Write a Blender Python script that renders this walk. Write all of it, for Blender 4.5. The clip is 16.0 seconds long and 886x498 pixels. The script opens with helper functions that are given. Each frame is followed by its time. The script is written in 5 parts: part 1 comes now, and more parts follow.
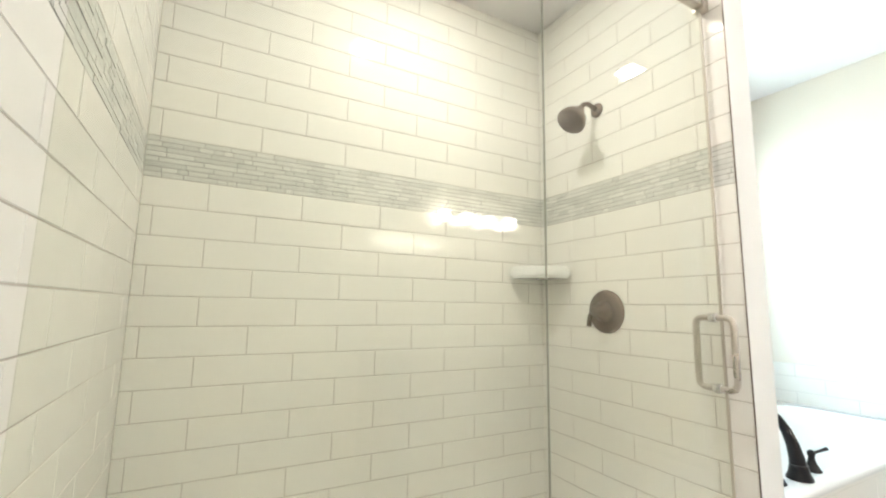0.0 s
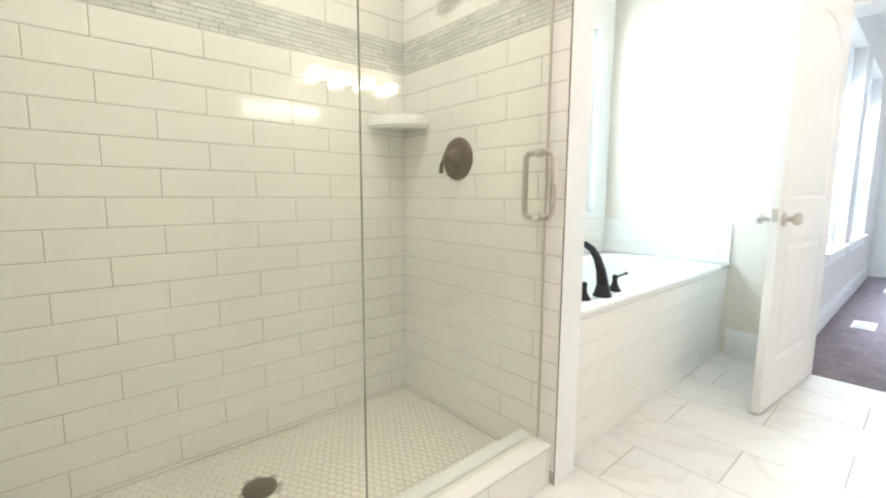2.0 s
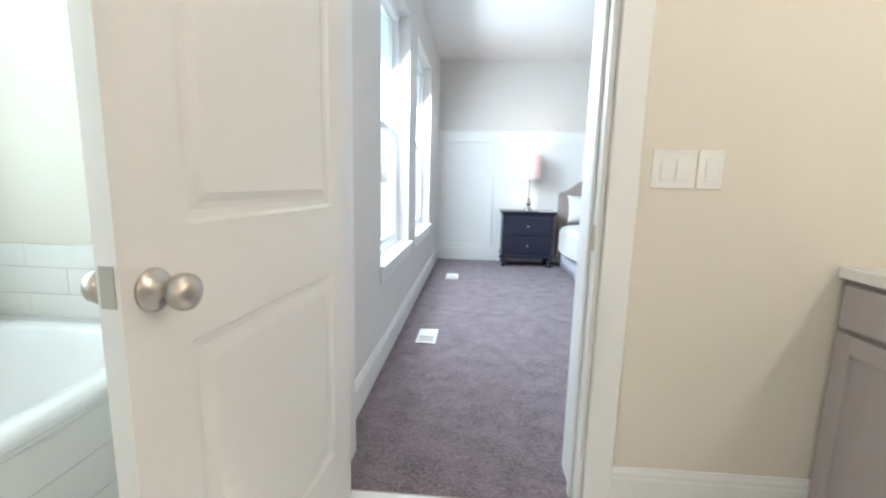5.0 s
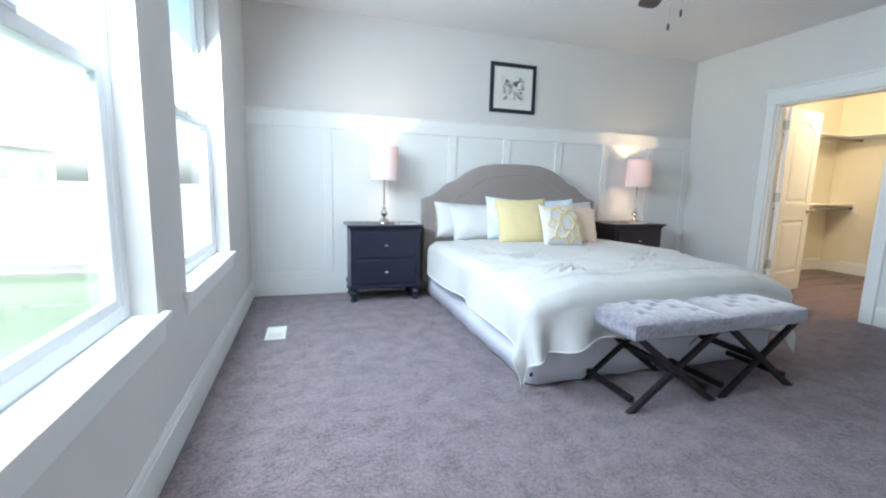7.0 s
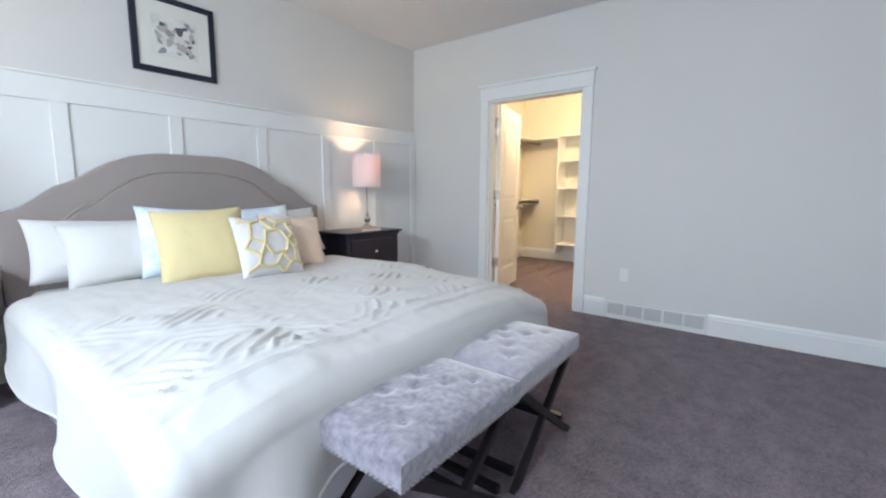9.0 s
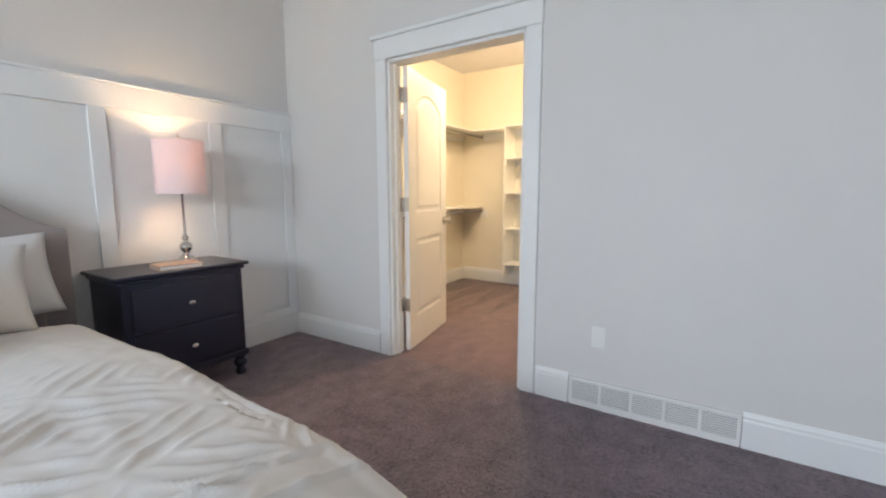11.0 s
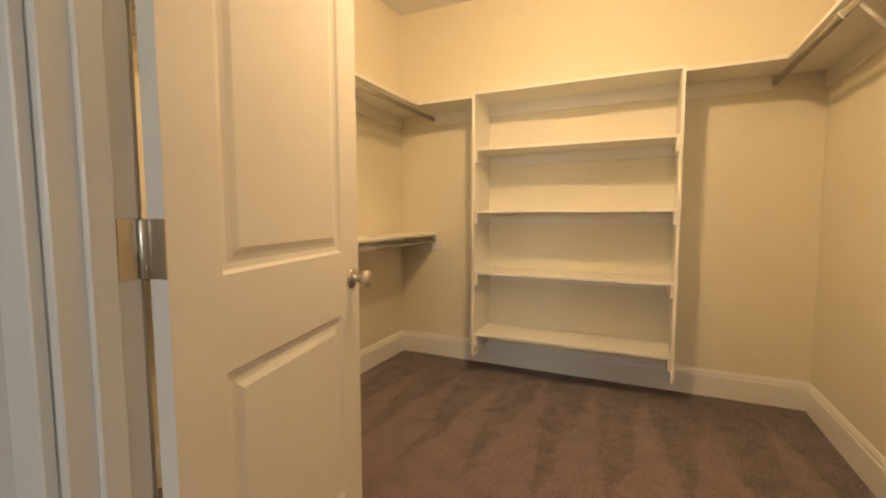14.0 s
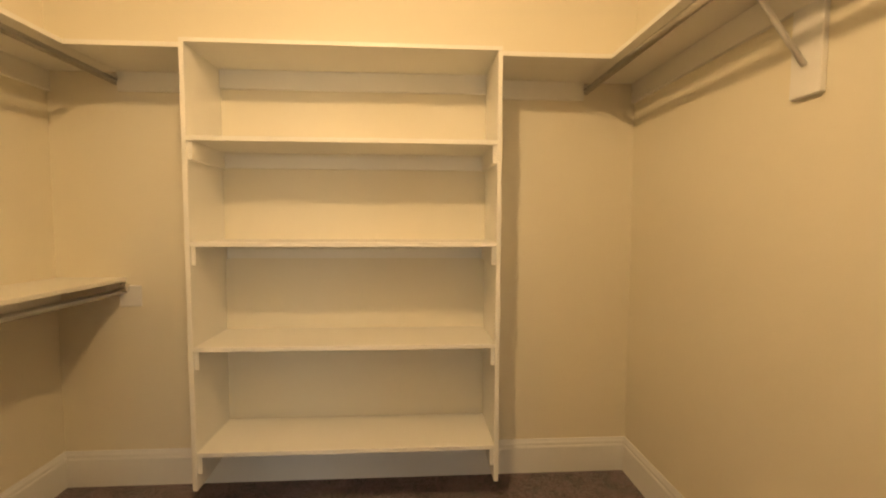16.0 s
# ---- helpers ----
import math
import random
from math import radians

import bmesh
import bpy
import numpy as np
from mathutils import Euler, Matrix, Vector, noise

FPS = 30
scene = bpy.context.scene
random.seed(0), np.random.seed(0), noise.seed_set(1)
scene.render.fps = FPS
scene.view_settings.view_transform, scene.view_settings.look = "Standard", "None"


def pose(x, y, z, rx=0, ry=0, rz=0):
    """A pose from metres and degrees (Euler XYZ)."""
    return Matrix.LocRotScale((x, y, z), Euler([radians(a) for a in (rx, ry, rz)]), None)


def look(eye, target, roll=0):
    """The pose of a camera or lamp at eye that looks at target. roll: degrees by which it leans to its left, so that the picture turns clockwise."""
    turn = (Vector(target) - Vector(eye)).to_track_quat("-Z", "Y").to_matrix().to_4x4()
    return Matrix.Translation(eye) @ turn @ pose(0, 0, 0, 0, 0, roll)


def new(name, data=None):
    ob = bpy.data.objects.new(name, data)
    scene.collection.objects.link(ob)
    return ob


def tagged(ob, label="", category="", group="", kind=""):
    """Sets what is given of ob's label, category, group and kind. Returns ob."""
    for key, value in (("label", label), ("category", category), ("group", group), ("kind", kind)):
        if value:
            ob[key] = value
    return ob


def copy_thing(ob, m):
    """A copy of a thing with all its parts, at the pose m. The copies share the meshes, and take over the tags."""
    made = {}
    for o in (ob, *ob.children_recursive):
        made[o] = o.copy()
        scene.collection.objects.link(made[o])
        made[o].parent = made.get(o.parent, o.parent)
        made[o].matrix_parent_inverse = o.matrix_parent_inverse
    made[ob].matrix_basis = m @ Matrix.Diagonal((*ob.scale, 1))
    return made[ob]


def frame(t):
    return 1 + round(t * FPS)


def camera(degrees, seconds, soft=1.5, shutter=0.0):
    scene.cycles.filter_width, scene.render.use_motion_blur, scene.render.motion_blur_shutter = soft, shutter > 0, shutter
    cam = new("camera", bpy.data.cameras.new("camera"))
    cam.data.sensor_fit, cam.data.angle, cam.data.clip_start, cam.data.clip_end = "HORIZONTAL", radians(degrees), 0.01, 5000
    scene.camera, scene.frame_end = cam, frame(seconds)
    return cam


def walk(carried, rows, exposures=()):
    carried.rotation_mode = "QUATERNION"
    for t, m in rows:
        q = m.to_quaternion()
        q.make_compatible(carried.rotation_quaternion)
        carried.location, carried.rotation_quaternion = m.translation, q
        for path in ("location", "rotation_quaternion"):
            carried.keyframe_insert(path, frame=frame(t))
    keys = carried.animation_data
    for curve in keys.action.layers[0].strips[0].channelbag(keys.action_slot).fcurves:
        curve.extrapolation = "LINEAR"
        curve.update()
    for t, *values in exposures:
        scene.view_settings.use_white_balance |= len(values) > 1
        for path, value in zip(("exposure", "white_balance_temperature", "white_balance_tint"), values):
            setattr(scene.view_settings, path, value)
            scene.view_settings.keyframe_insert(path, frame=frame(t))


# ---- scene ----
cam = camera(92.2, 16.0, soft=2.1)
PATH = [
    (0, (0.385, -3.109, 1.194), (-1.362, -2.173, 1.463), 0.9),
    (0.5, (0.405, -3.105, 1.144), (-1.326, -2.114, 1.297), 0.7),
    (1, (0.44, -3.086, 1.092), (-1.258, -2.029, 1.098), 0.4),
    (1.5, (0.485, -3.031, 1.057), (-1.152, -1.891, 0.908), 0.2),
    (2, (0.481, -2.923, 1.035), (-1.016, -1.621, 0.785), 0.3),
    (2.5, (0.471, -2.74, 1.029), (-0.772, -1.203, 0.722), 0.6),
    (3, (0.494, -2.517, 1.032), (-0.437, -0.778, 0.698), 1.0),
    (3.5, (0.512, -2.187, 1.054), (-0.147, -0.329, 0.716), 1.1),
    (4, (0.522, -1.835, 1.078), (0.087, 0.089, 0.751), 1.2),
    (6.5, (0.47, 0.19, 1.114), (0.79, 2.155, 0.808), 1.5),
    (7, (0.516, 0.579, 1.113), (1.11, 2.467, 0.824), 1.4),
    (7.5, (0.58, 0.88, 1.122), (1.501, 2.632, 0.84), 1.1),
    (8, (0.734, 1.138, 1.127), (1.958, 2.695, 0.851), 0.9),
    (8.5, (0.983, 1.347, 1.137), (2.417, 2.714, 0.862), 0.6),
    (9, (1.328, 1.529, 1.13), (2.888, 2.752, 0.859), 0.3),
    (9.5, (1.744, 1.655, 1.141), (3.357, 2.805, 0.864), 0.1),
    (10, (2.167, 1.803, 1.151), (3.814, 2.904, 0.872), -0.1),
    (11.25, (3.13, 2.12, 1.156), (4.79, 3.205, 0.91), -0.2),
    (12.5, (4.048, 2.656, 1.161), (5.722, 3.73, 0.948), -0.3),
    (13, (4.364, 2.868, 1.159), (6.05, 3.926, 0.964), -0.2),
    (13.5, (4.645, 3.055, 1.144), (6.372, 4.048, 0.967), -0.3),
    (14, (4.913, 3.208, 1.142), (6.719, 4.053, 0.984), -0.1),
    (14.5, (5.142, 3.34, 1.173), (7.023, 4.005, 1.031), 0.0),
    (15, (5.405, 3.426, 1.19), (7.352, 3.864, 1.066), 0.1),
    (15.5, (5.69, 3.418, 1.228), (7.676, 3.621, 1.111), -0.1),
    (16, (5.934, 3.361, 1.257), (7.927, 3.241, 1.136), 0.2),
]
EXPOSURES = [(0, 2.86, 6100, 11), (2, 2.9, 6100, 11), (3, 2.74, 6150, 11), (4, 2.54, 6200, 11), (5.4, 2.2, 6250, 10), (6.5, 2.15, 6050, 9), (8, 2.1, 6100, 12), (10, 2.12, 6450, 16), (12.5, 2.0, 6700, 16),
             (13.5, 1.62, 7650, 18), (14.5, 1.22, 9400, 20), (16, 1.22, 9450, 18)]
walk(cam, [(t, look(eye, target, roll)) for t, eye, target, roll in PATH], EXPOSURES)

# ---------- plan, metres ----------
CEIL = 2.735
BED_X, BED_Y0, BED_Y1 = 5.22, 0.515, 5.03        # bedroom: x 0..BED_X
BATH_X0, BATH_X1, BATH_Y0, BATH_Y1 = -1.245, 2.2, -4.25, 0.29
CL_X0, CL_X1, CL_Y0, CL_Y1 = 5.34, 8.0, 2.3, 5.03
SH_Y0, SH_Y1, SH_GLASS = -3.334, -1.69, -0.386   # shower
WX = -0.032                                     # face of the bedroom window wall
WINDOWS_BED = [(1.34, 2.36), (2.76, 3.9)]
WIN_Z0, WIN_Z1 = 0.618, 2.33
WINDOWS_BATH = [(-1.29, -0.68), (-0.5, 0.11)]
BWIN_Z0, BWIN_Z1 = 0.92, 2.25

# ---------- world and lamps ----------
world = bpy.data.worlds.new("sky")
scene.world = world
world.use_nodes = True
wn = world.node_tree
sky = wn.nodes.new("ShaderNodeTexSky")
sky.sky_type, sky.sun_disc = "NISHITA", False
sky.sun_elevation, sky.sun_rotation = radians(48), radians(150)
sky.air_density, sky.dust_density = 1.0, 3.0
wn.links.new(sky.outputs[0], wn.nodes["Background"].inputs[0])
wn.nodes["Background"].inputs[1].default_value = 0.15


def lamp(name, kind, energy, color, m, size=0.1, size_y=None, angle=None):
    data = bpy.data.lights.new(name, kind)
    data.energy, data.color = energy, color
    if kind == "AREA":
        data.size = size
        if size_y:
            data.shape, data.size_y = "RECTANGLE", size_y
    elif kind == "SUN":
        data.angle = angle
    else:
        data.shadow_soft_size = size
    ob = new(name, data)
    ob.matrix_world = m
    return ob


SKY_BLUE = (0.78, 0.92, 1.0)
lamp("sun", "SUN", 1.2, (1.0, 0.95, 0.88), look((4, 6, 8), (0, 0, 0)), angle=radians(12))
for y0, y1 in WINDOWS_BED:
    yc = (y0 + y1) / 2
    lamp("window_daylight", "AREA", 16.0, SKY_BLUE, look((-0.2, yc, 1.85), (1.6, yc, 0.65)), y1 - y0 - 0.14, 0.72)
for y0, y1 in WINDOWS_BATH:
    yc, zc = (y0 + y1) / 2, (BWIN_Z0 + BWIN_Z1) / 2
    lamp("window_daylight", "AREA", 3.5, (0.82, 1.0, 0.98), look((-1.45, yc, zc), (2, yc, zc - 0.9)), y1 - y0 - 0.1, BWIN_Z1 - BWIN_Z0 - 0.1)
lamp("shower_downlight_glow", "AREA", 1.4, (1.0, 0.95, 0.84), look((-0.67, -2.465, 2.625), (-0.67, -2.465, 0)), 0.11)
lamp("closet_glow", "POINT", 18, (1.0, 0.79, 0.5), pose(6.45, 3.6, 2.5), 0.05)
# fill lamp added to brighten the tub end; no source is known there
lamp("bath_fill_light", "AREA", 0.7, (1.0, 0.96, 0.9), look((0.55, -0.85, CEIL - 0.02), (0.55, -0.85, 0)), 0.14)

# ---------- materials ----------
MATS = {}


def mat(name, color, rough=0.5, metal=0.0, grain=0.0, scale=60.0, bump=0.0, bump_dist=0.001, blotch=0.0, blotch_scale=2.5,
        per_piece=0.0, coat=0.0, emit=None, trans=0.0, second=None, sheen=0.0):
    """A painted, woven or metal surface: colour varied by blotches, by fine grain and from piece to piece, with fine relief."""
    if name in MATS:
        return MATS[name]
    m = bpy.data.materials.new(name)
    MATS[name] = m
    m.use_nodes = True
    nt = m.node_tree
    b = nt.nodes["Principled BSDF"]
    b.inputs["Base Color"].default_value = (*color, 1)
    b.inputs["Roughness"].default_value = rough
    b.inputs["Metallic"].default_value = metal
    b.inputs["Coat Weight"].default_value = coat
    b.inputs["Sheen Weight"].default_value = sheen
    if emit:
        b.inputs["Emission Color"].default_value = (*emit[0], 1)
        b.inputs["Emission Strength"].default_value = emit[1]
    if trans:
        b.inputs["Transmission Weight"].default_value = trans
    co = nt.nodes.new("ShaderNodeTexCoord").outputs["Object"]
    if per_piece:
        geo = nt.nodes.new("ShaderNodeNewGeometry").outputs["Position"]
        co = geo
    out = None
    if blotch or grain or per_piece:
        n1 = nt.nodes.new("ShaderNodeTexNoise")
        n1.inputs["Scale"].default_value, n1.inputs["Detail"].default_value = blotch_scale, 5
        nt.links.new(co, n1.inputs["Vector"])
        n2 = nt.nodes.new("ShaderNodeTexNoise")
        n2.inputs["Scale"].default_value, n2.inputs["Detail"].default_value = scale, 3
        nt.links.new(co, n2.inputs["Vector"])
        lo = second or tuple(c * 0.6 for c in color)
        hi = tuple(min(1, c * (1 + 0.5 * blotch)) for c in color)
        mix = nt.nodes.new("ShaderNodeMix")
        mix.data_type = "RGBA"
        mix.inputs["A"].default_value, mix.inputs["B"].default_value = (*hi, 1), (*lo, 1)
        terms = []
        for src, w in ((n1.outputs["Fac"], blotch), (n2.outputs["Fac"], grain)):
            r = nt.nodes.new("ShaderNodeMapRange")
            r.inputs["From Min"].default_value, r.inputs["From Max"].default_value = 0.32, 0.68
            r.inputs["To Max"].default_value = w
            nt.links.new(src, r.inputs["Value"])
            terms.append(r.outputs[0])
        if per_piece:
            info = nt.nodes.new("ShaderNodeObjectInfo").outputs["Random"]
            isl = nt.nodes.new("ShaderNodeNewGeometry").outputs["Random Per Island"]
            for src in (info, isl):
                k = nt.nodes.new("ShaderNodeMath")
                k.operation = "MULTIPLY"
                k.inputs[1].default_value = per_piece
                nt.links.new(src, k.inputs[0])
                terms.append(k.outputs[0])
        total = terms[0]
        for extra in terms[1:]:
            k = nt.nodes.new("ShaderNodeMath")
            k.operation = "ADD"
            nt.links.new(total, k.inputs[0])
            nt.links.new(extra, k.inputs[1])
            total = k.outputs[0]
        nt.links.new(total, mix.inputs["Factor"])
        out = mix.outputs["Result"]
        nt.links.new(out, b.inputs["Base Color"])
        rr = nt.nodes.new("ShaderNodeMapRange")
        rr.inputs["To Min"].default_value, rr.inputs["To Max"].default_value = max(0.0, rough - 0.06), min(1, rough + 0.08)
        nt.links.new(n1.outputs["Fac"], rr.inputs["Value"])
        nt.links.new(rr.outputs[0], b.inputs["Roughness"])
    if bump:
        n3 = nt.nodes.new("ShaderNodeTexNoise")
        n3.inputs["Scale"].default_value, n3.inputs["Detail"].default_value = scale, 4
        nt.links.new(co, n3.inputs["Vector"])
        bp = nt.nodes.new("ShaderNodeBump")
        bp.inputs["Strength"].default_value, bp.inputs["Distance"].default_value = bump, bump_dist
        nt.links.new(n3.outputs["Fac"], bp.inputs["Height"])
        nt.links.new(bp.outputs[0], b.inputs["Normal"])
    return m


WALL_BED = mat("greige wall paint", (0.69, 0.665, 0.645), 0.65, grain=0.03, scale=220, bump=0.25, blotch=0.03)
WALL_WHITE = mat("white satin wall paint", (0.78, 0.78, 0.77), 0.42, grain=0.02, scale=160, bump=0.12, blotch=0.03)
WALL_BATH = mat("cream wall paint", (0.72, 0.67, 0.59), 0.6, grain=0.03, scale=220, bump=0.25, blotch=0.03)
# the cream bath paint again, whitened to put the window light into it
WALL_BATH_LIT = mat("cream wall paint whitened as window-lit", (0.8, 0.8, 0.79), 0.6, grain=0.03, scale=220, bump=0.25, blotch=0.03)
WALL_CL = mat("warm white closet paint", (0.79, 0.735, 0.61), 0.6, grain=0.03, scale=220, bump=0.3, blotch=0.04)
CEILING = mat("matt white ceiling paint", (0.78, 0.76, 0.76), 0.9, grain=0.04, scale=140, bump=0.5, bump_dist=0.002, blotch=0.03)
TRIM = mat("white semi-gloss trim paint", (0.8, 0.8, 0.79), 0.35, grain=0.02, scale=90, bump=0.05, blotch=0.03)
DOOR_PAINT = mat("white door paint", (0.79, 0.77, 0.74), 0.38, grain=0.02, scale=120, bump=0.12, blotch=0.03)
VINYL = mat("white window vinyl", (0.82, 0.83, 0.84), 0.3, blotch=0.02, grain=0.01)
NICKEL = mat("brushed nickel", (0.56, 0.52, 0.47), 0.28, 1.0, grain=0.1, scale=300, blotch=0.05)
BRONZE = mat("oil-rubbed bronze", (0.19, 0.15, 0.12), 0.36, 0.8, grain=0.2, scale=80, blotch=0.2)
BLACK_BRONZE = mat("blackened bronze", (0.018, 0.016, 0.017), 0.28, 0.6, grain=0.2, scale=80, blotch=0.2)
CHROME = mat("polished chrome", (0.75, 0.75, 0.75), 0.12, 1.0)
TUB_GROUT = mat("white grout", (0.58, 0.56, 0.54), 0.9, grain=0.1, scale=400, bump=0.3, blotch=0.1)
TILE = mat("glossy white ceramic tile", (0.8, 0.785, 0.745), 0.08, per_piece=0.05, blotch=0.04, blotch_scale=9, grain=0.02, scale=40, bump=0.05, bump_dist=0.002, second=(0.68, 0.65, 0.6))
TILE.node_tree.nodes["Principled BSDF"].inputs["Specular IOR Level"].default_value = 0.3
GROUT = mat("pale grey grout", (0.46, 0.42, 0.37), 0.9, grain=0.2, scale=400, bump=0.4, blotch=0.2)
MOSAIC = mat("grey marble mosaic", (0.8, 0.795, 0.755), 0.2, per_piece=0.3, blotch=0.12, blotch_scale=14, grain=0.1, scale=70, second=(0.42, 0.425, 0.4))
HEX = mat("matt white hexagon mosaic", (0.78, 0.75, 0.68), 0.35, per_piece=0.06, blotch=0.05, grain=0.03, scale=60)
ACRYLIC = mat("white acrylic", (0.82, 0.82, 0.81), 0.1, blotch=0.02, grain=0.01)
BLACK_PAINT = mat("black satin furniture paint", (0.01, 0.012, 0.026), 0.3, grain=0.15, scale=60, blotch=0.2, bump=0.05, second=(0.022, 0.024, 0.05))
GREY_CAB = mat("taupe grey cabinet paint", (0.43, 0.385, 0.38), 0.4, grain=0.03, scale=120, bump=0.06, blotch=0.04)
QUARTZ = mat("white quartz", (0.8, 0.79, 0.77), 0.15, grain=0.06, scale=180, blotch=0.04)
LINEN = mat("taupe linen upholstery", (0.35, 0.3, 0.283), 0.9, grain=0.35, scale=420, bump=0.6, bump_dist=0.002, blotch=0.12, sheen=0.3)
VELVET = mat("silver grey crushed velvet", (0.33, 0.31, 0.355), 0.7, grain=0.45, scale=38, bump=0.35, bump_dist=0.004, blotch=0.3, blotch_scale=12, sheen=0.7, second=(0.2, 0.18, 0.225))
# same velvet with brush strokes; its nap's missing sheen is put into darker colour
BRUSHED_VELVET = mat("rumpled silver grey velvet", (0.3, 0.28, 0.325), 0.7, grain=0.7, scale=44, bump=0.45, bump_dist=0.004, blotch=0.35, blotch_scale=17, sheen=0.7, second=(0.14, 0.125, 0.16))
ESPRESSO = mat("espresso wood", (0.008, 0.006, 0.008), 0.42, grain=0.3, scale=50, blotch=0.3, second=(0.018, 0.012, 0.013))
WHITE_COTTON = mat("white cotton", (0.56, 0.55, 0.535), 0.85, grain=0.04, scale=500, bump=0.3, blotch=0.04, sheen=0.2)
SKIRT = mat("pale lilac white cotton", (0.72, 0.72, 0.79), 0.85, grain=0.04, scale=500, bump=0.3, blotch=0.05)
YELLOW = mat("soft yellow cotton", (0.72, 0.6, 0.32), 0.85, grain=0.12, scale=450, bump=0.4, blotch=0.06, sheen=0.2)
PEACH = mat("peach satin", (0.76, 0.6, 0.48), 0.5, grain=0.06, scale=300, bump=0.2, blotch=0.08)
BLUE_SHAM = mat("pale blue printed cotton", (0.68, 0.74, 0.81), 0.85, grain=0.1, scale=300, blotch=0.55, blotch_scale=14, second=(0.36, 0.48, 0.61))
GREY_PRINT = mat("pale grey cotton", (0.72, 0.7, 0.71), 0.85, grain=0.1, scale=400, bump=0.3, blotch=0.06)
WHITE_MELAMINE = mat("white melamine shelf", (0.84, 0.82, 0.76), 0.4, grain=0.03, scale=90, blotch=0.03)
PILLOW_COTTON = mat("bright white cotton", (0.67, 0.66, 0.645), 0.85, grain=0.04, scale=500, bump=0.3, blotch=0.04, sheen=0.2)
PLASTIC = mat("white plastic", (0.8, 0.79, 0.77), 0.35)
DARK_SLOT = mat("dark metal slot", (0.12, 0.11, 0.12), 0.5, 0.3)
PAPER = mat("ivory mat board", (0.76, 0.74, 0.69), 0.9, grain=0.03, scale=300)
BOOK_COVER = mat("tan book cloth", (0.5, 0.36, 0.28), 0.8, grain=0.15, scale=300)
BOOK_GREY = mat("grey book cover", (0.42, 0.42, 0.46), 0.5, grain=0.1, scale=200)
FAN_WOOD = mat("dark brown fan blade", (0.06, 0.028, 0.022), 0.4, grain=0.3, scale=40, blotch=0.2)
FROST = mat("frosted lamp glass", (0.9, 0.86, 0.78), 0.5, emit=((1.0, 0.91, 0.79), 11.0))
CAN_GLOW = mat("downlight lens", (0.9, 0.9, 0.85), 0.5, emit=((1.0, 0.88, 0.66), 6.0))
TOWEL = mat("sage patterned towel", (0.66, 0.72, 0.66), 0.95, grain=0.3, scale=120, blotch=0.6, blotch_scale=26, bump=0.6, second=(0.22, 0.36, 0.31))
GRASS = mat("lawn", (0.28, 0.35, 0.23), 0.95, grain=0.5, scale=40, blotch=0.4, blotch_scale=0.6)
GRAVEL = mat("gravel", (0.45, 0.43, 0.4), 0.95, grain=0.5, scale=50, blotch=0.2)
FENCE = mat("white vinyl fence", (0.8, 0.8, 0.78), 0.5, blotch=0.05, blotch_scale=1)
SIDING = mat("pale grey siding", (0.7, 0.68, 0.65), 0.8, grain=0.1, scale=8, blotch=0.1)
ROOF = mat("grey shingle", (0.55, 0.51, 0.49), 0.9, grain=0.4, scale=12, blotch=0.2)
# pane colour lightened to carry a painted reflection of the sky
GLASS_SKY = mat("far window glass", (0.4, 0.42, 0.45), 0.1)


def glass(name, tint, rough=0.0):
    m = bpy.data.materials.new(name)
    m.use_nodes = True
    nt = m.node_tree
    nt.nodes.remove(nt.nodes["Principled BSDF"])
    mix, facing = nt.nodes.new("ShaderNodeMixShader"), nt.nodes.new("ShaderNodeLayerWeight")
    power, scale_node = nt.nodes.new("ShaderNodeMath"), nt.nodes.new("ShaderNodeMapRange")
    power.operation, power.inputs[1].default_value = "POWER", 5.0
    facing.inputs[0].default_value = 0.5
    scale_node.inputs["To Min"].default_value, scale_node.inputs["To Max"].default_value = 0.035, 0.9
    nt.links.new(facing.outputs["Facing"], power.inputs[0])
    nt.links.new(power.outputs[0], scale_node.inputs["Value"])
    tr, gl = nt.nodes.new("ShaderNodeBsdfTransparent"), nt.nodes.new("ShaderNodeBsdfGlossy")
    tr.inputs[0].default_value, gl.inputs["Roughness"].default_value = (*tint, 1), rough
    nt.links.new(scale_node.outputs[0], mix.inputs[0])
    nt.links.new(tr.outputs[0], mix.inputs[1])
    nt.links.new(gl.outputs[0], mix.inputs[2])
    nt.links.new(mix.outputs[0], nt.nodes["Material Output"].inputs[0])
    return m


PANE = glass("window glass", (0.97, 0.99, 0.98))
SHOWER_GLASS = glass("clear shower glass", (0.965, 0.975, 0.94))
GLASS_EDGE = mat("glass edge", (0.36, 0.37, 0.31), 0.2)


def edged(ob):
    """Ground edges on a sheet of glass that stands across x."""
    ob.data.materials.append(GLASS_EDGE)
    for p in ob.data.polygons:
        p.material_index = 1 if abs(p.normal.y) > 0.9 and abs(p.center.y + 2.418) < 0.01 else 0


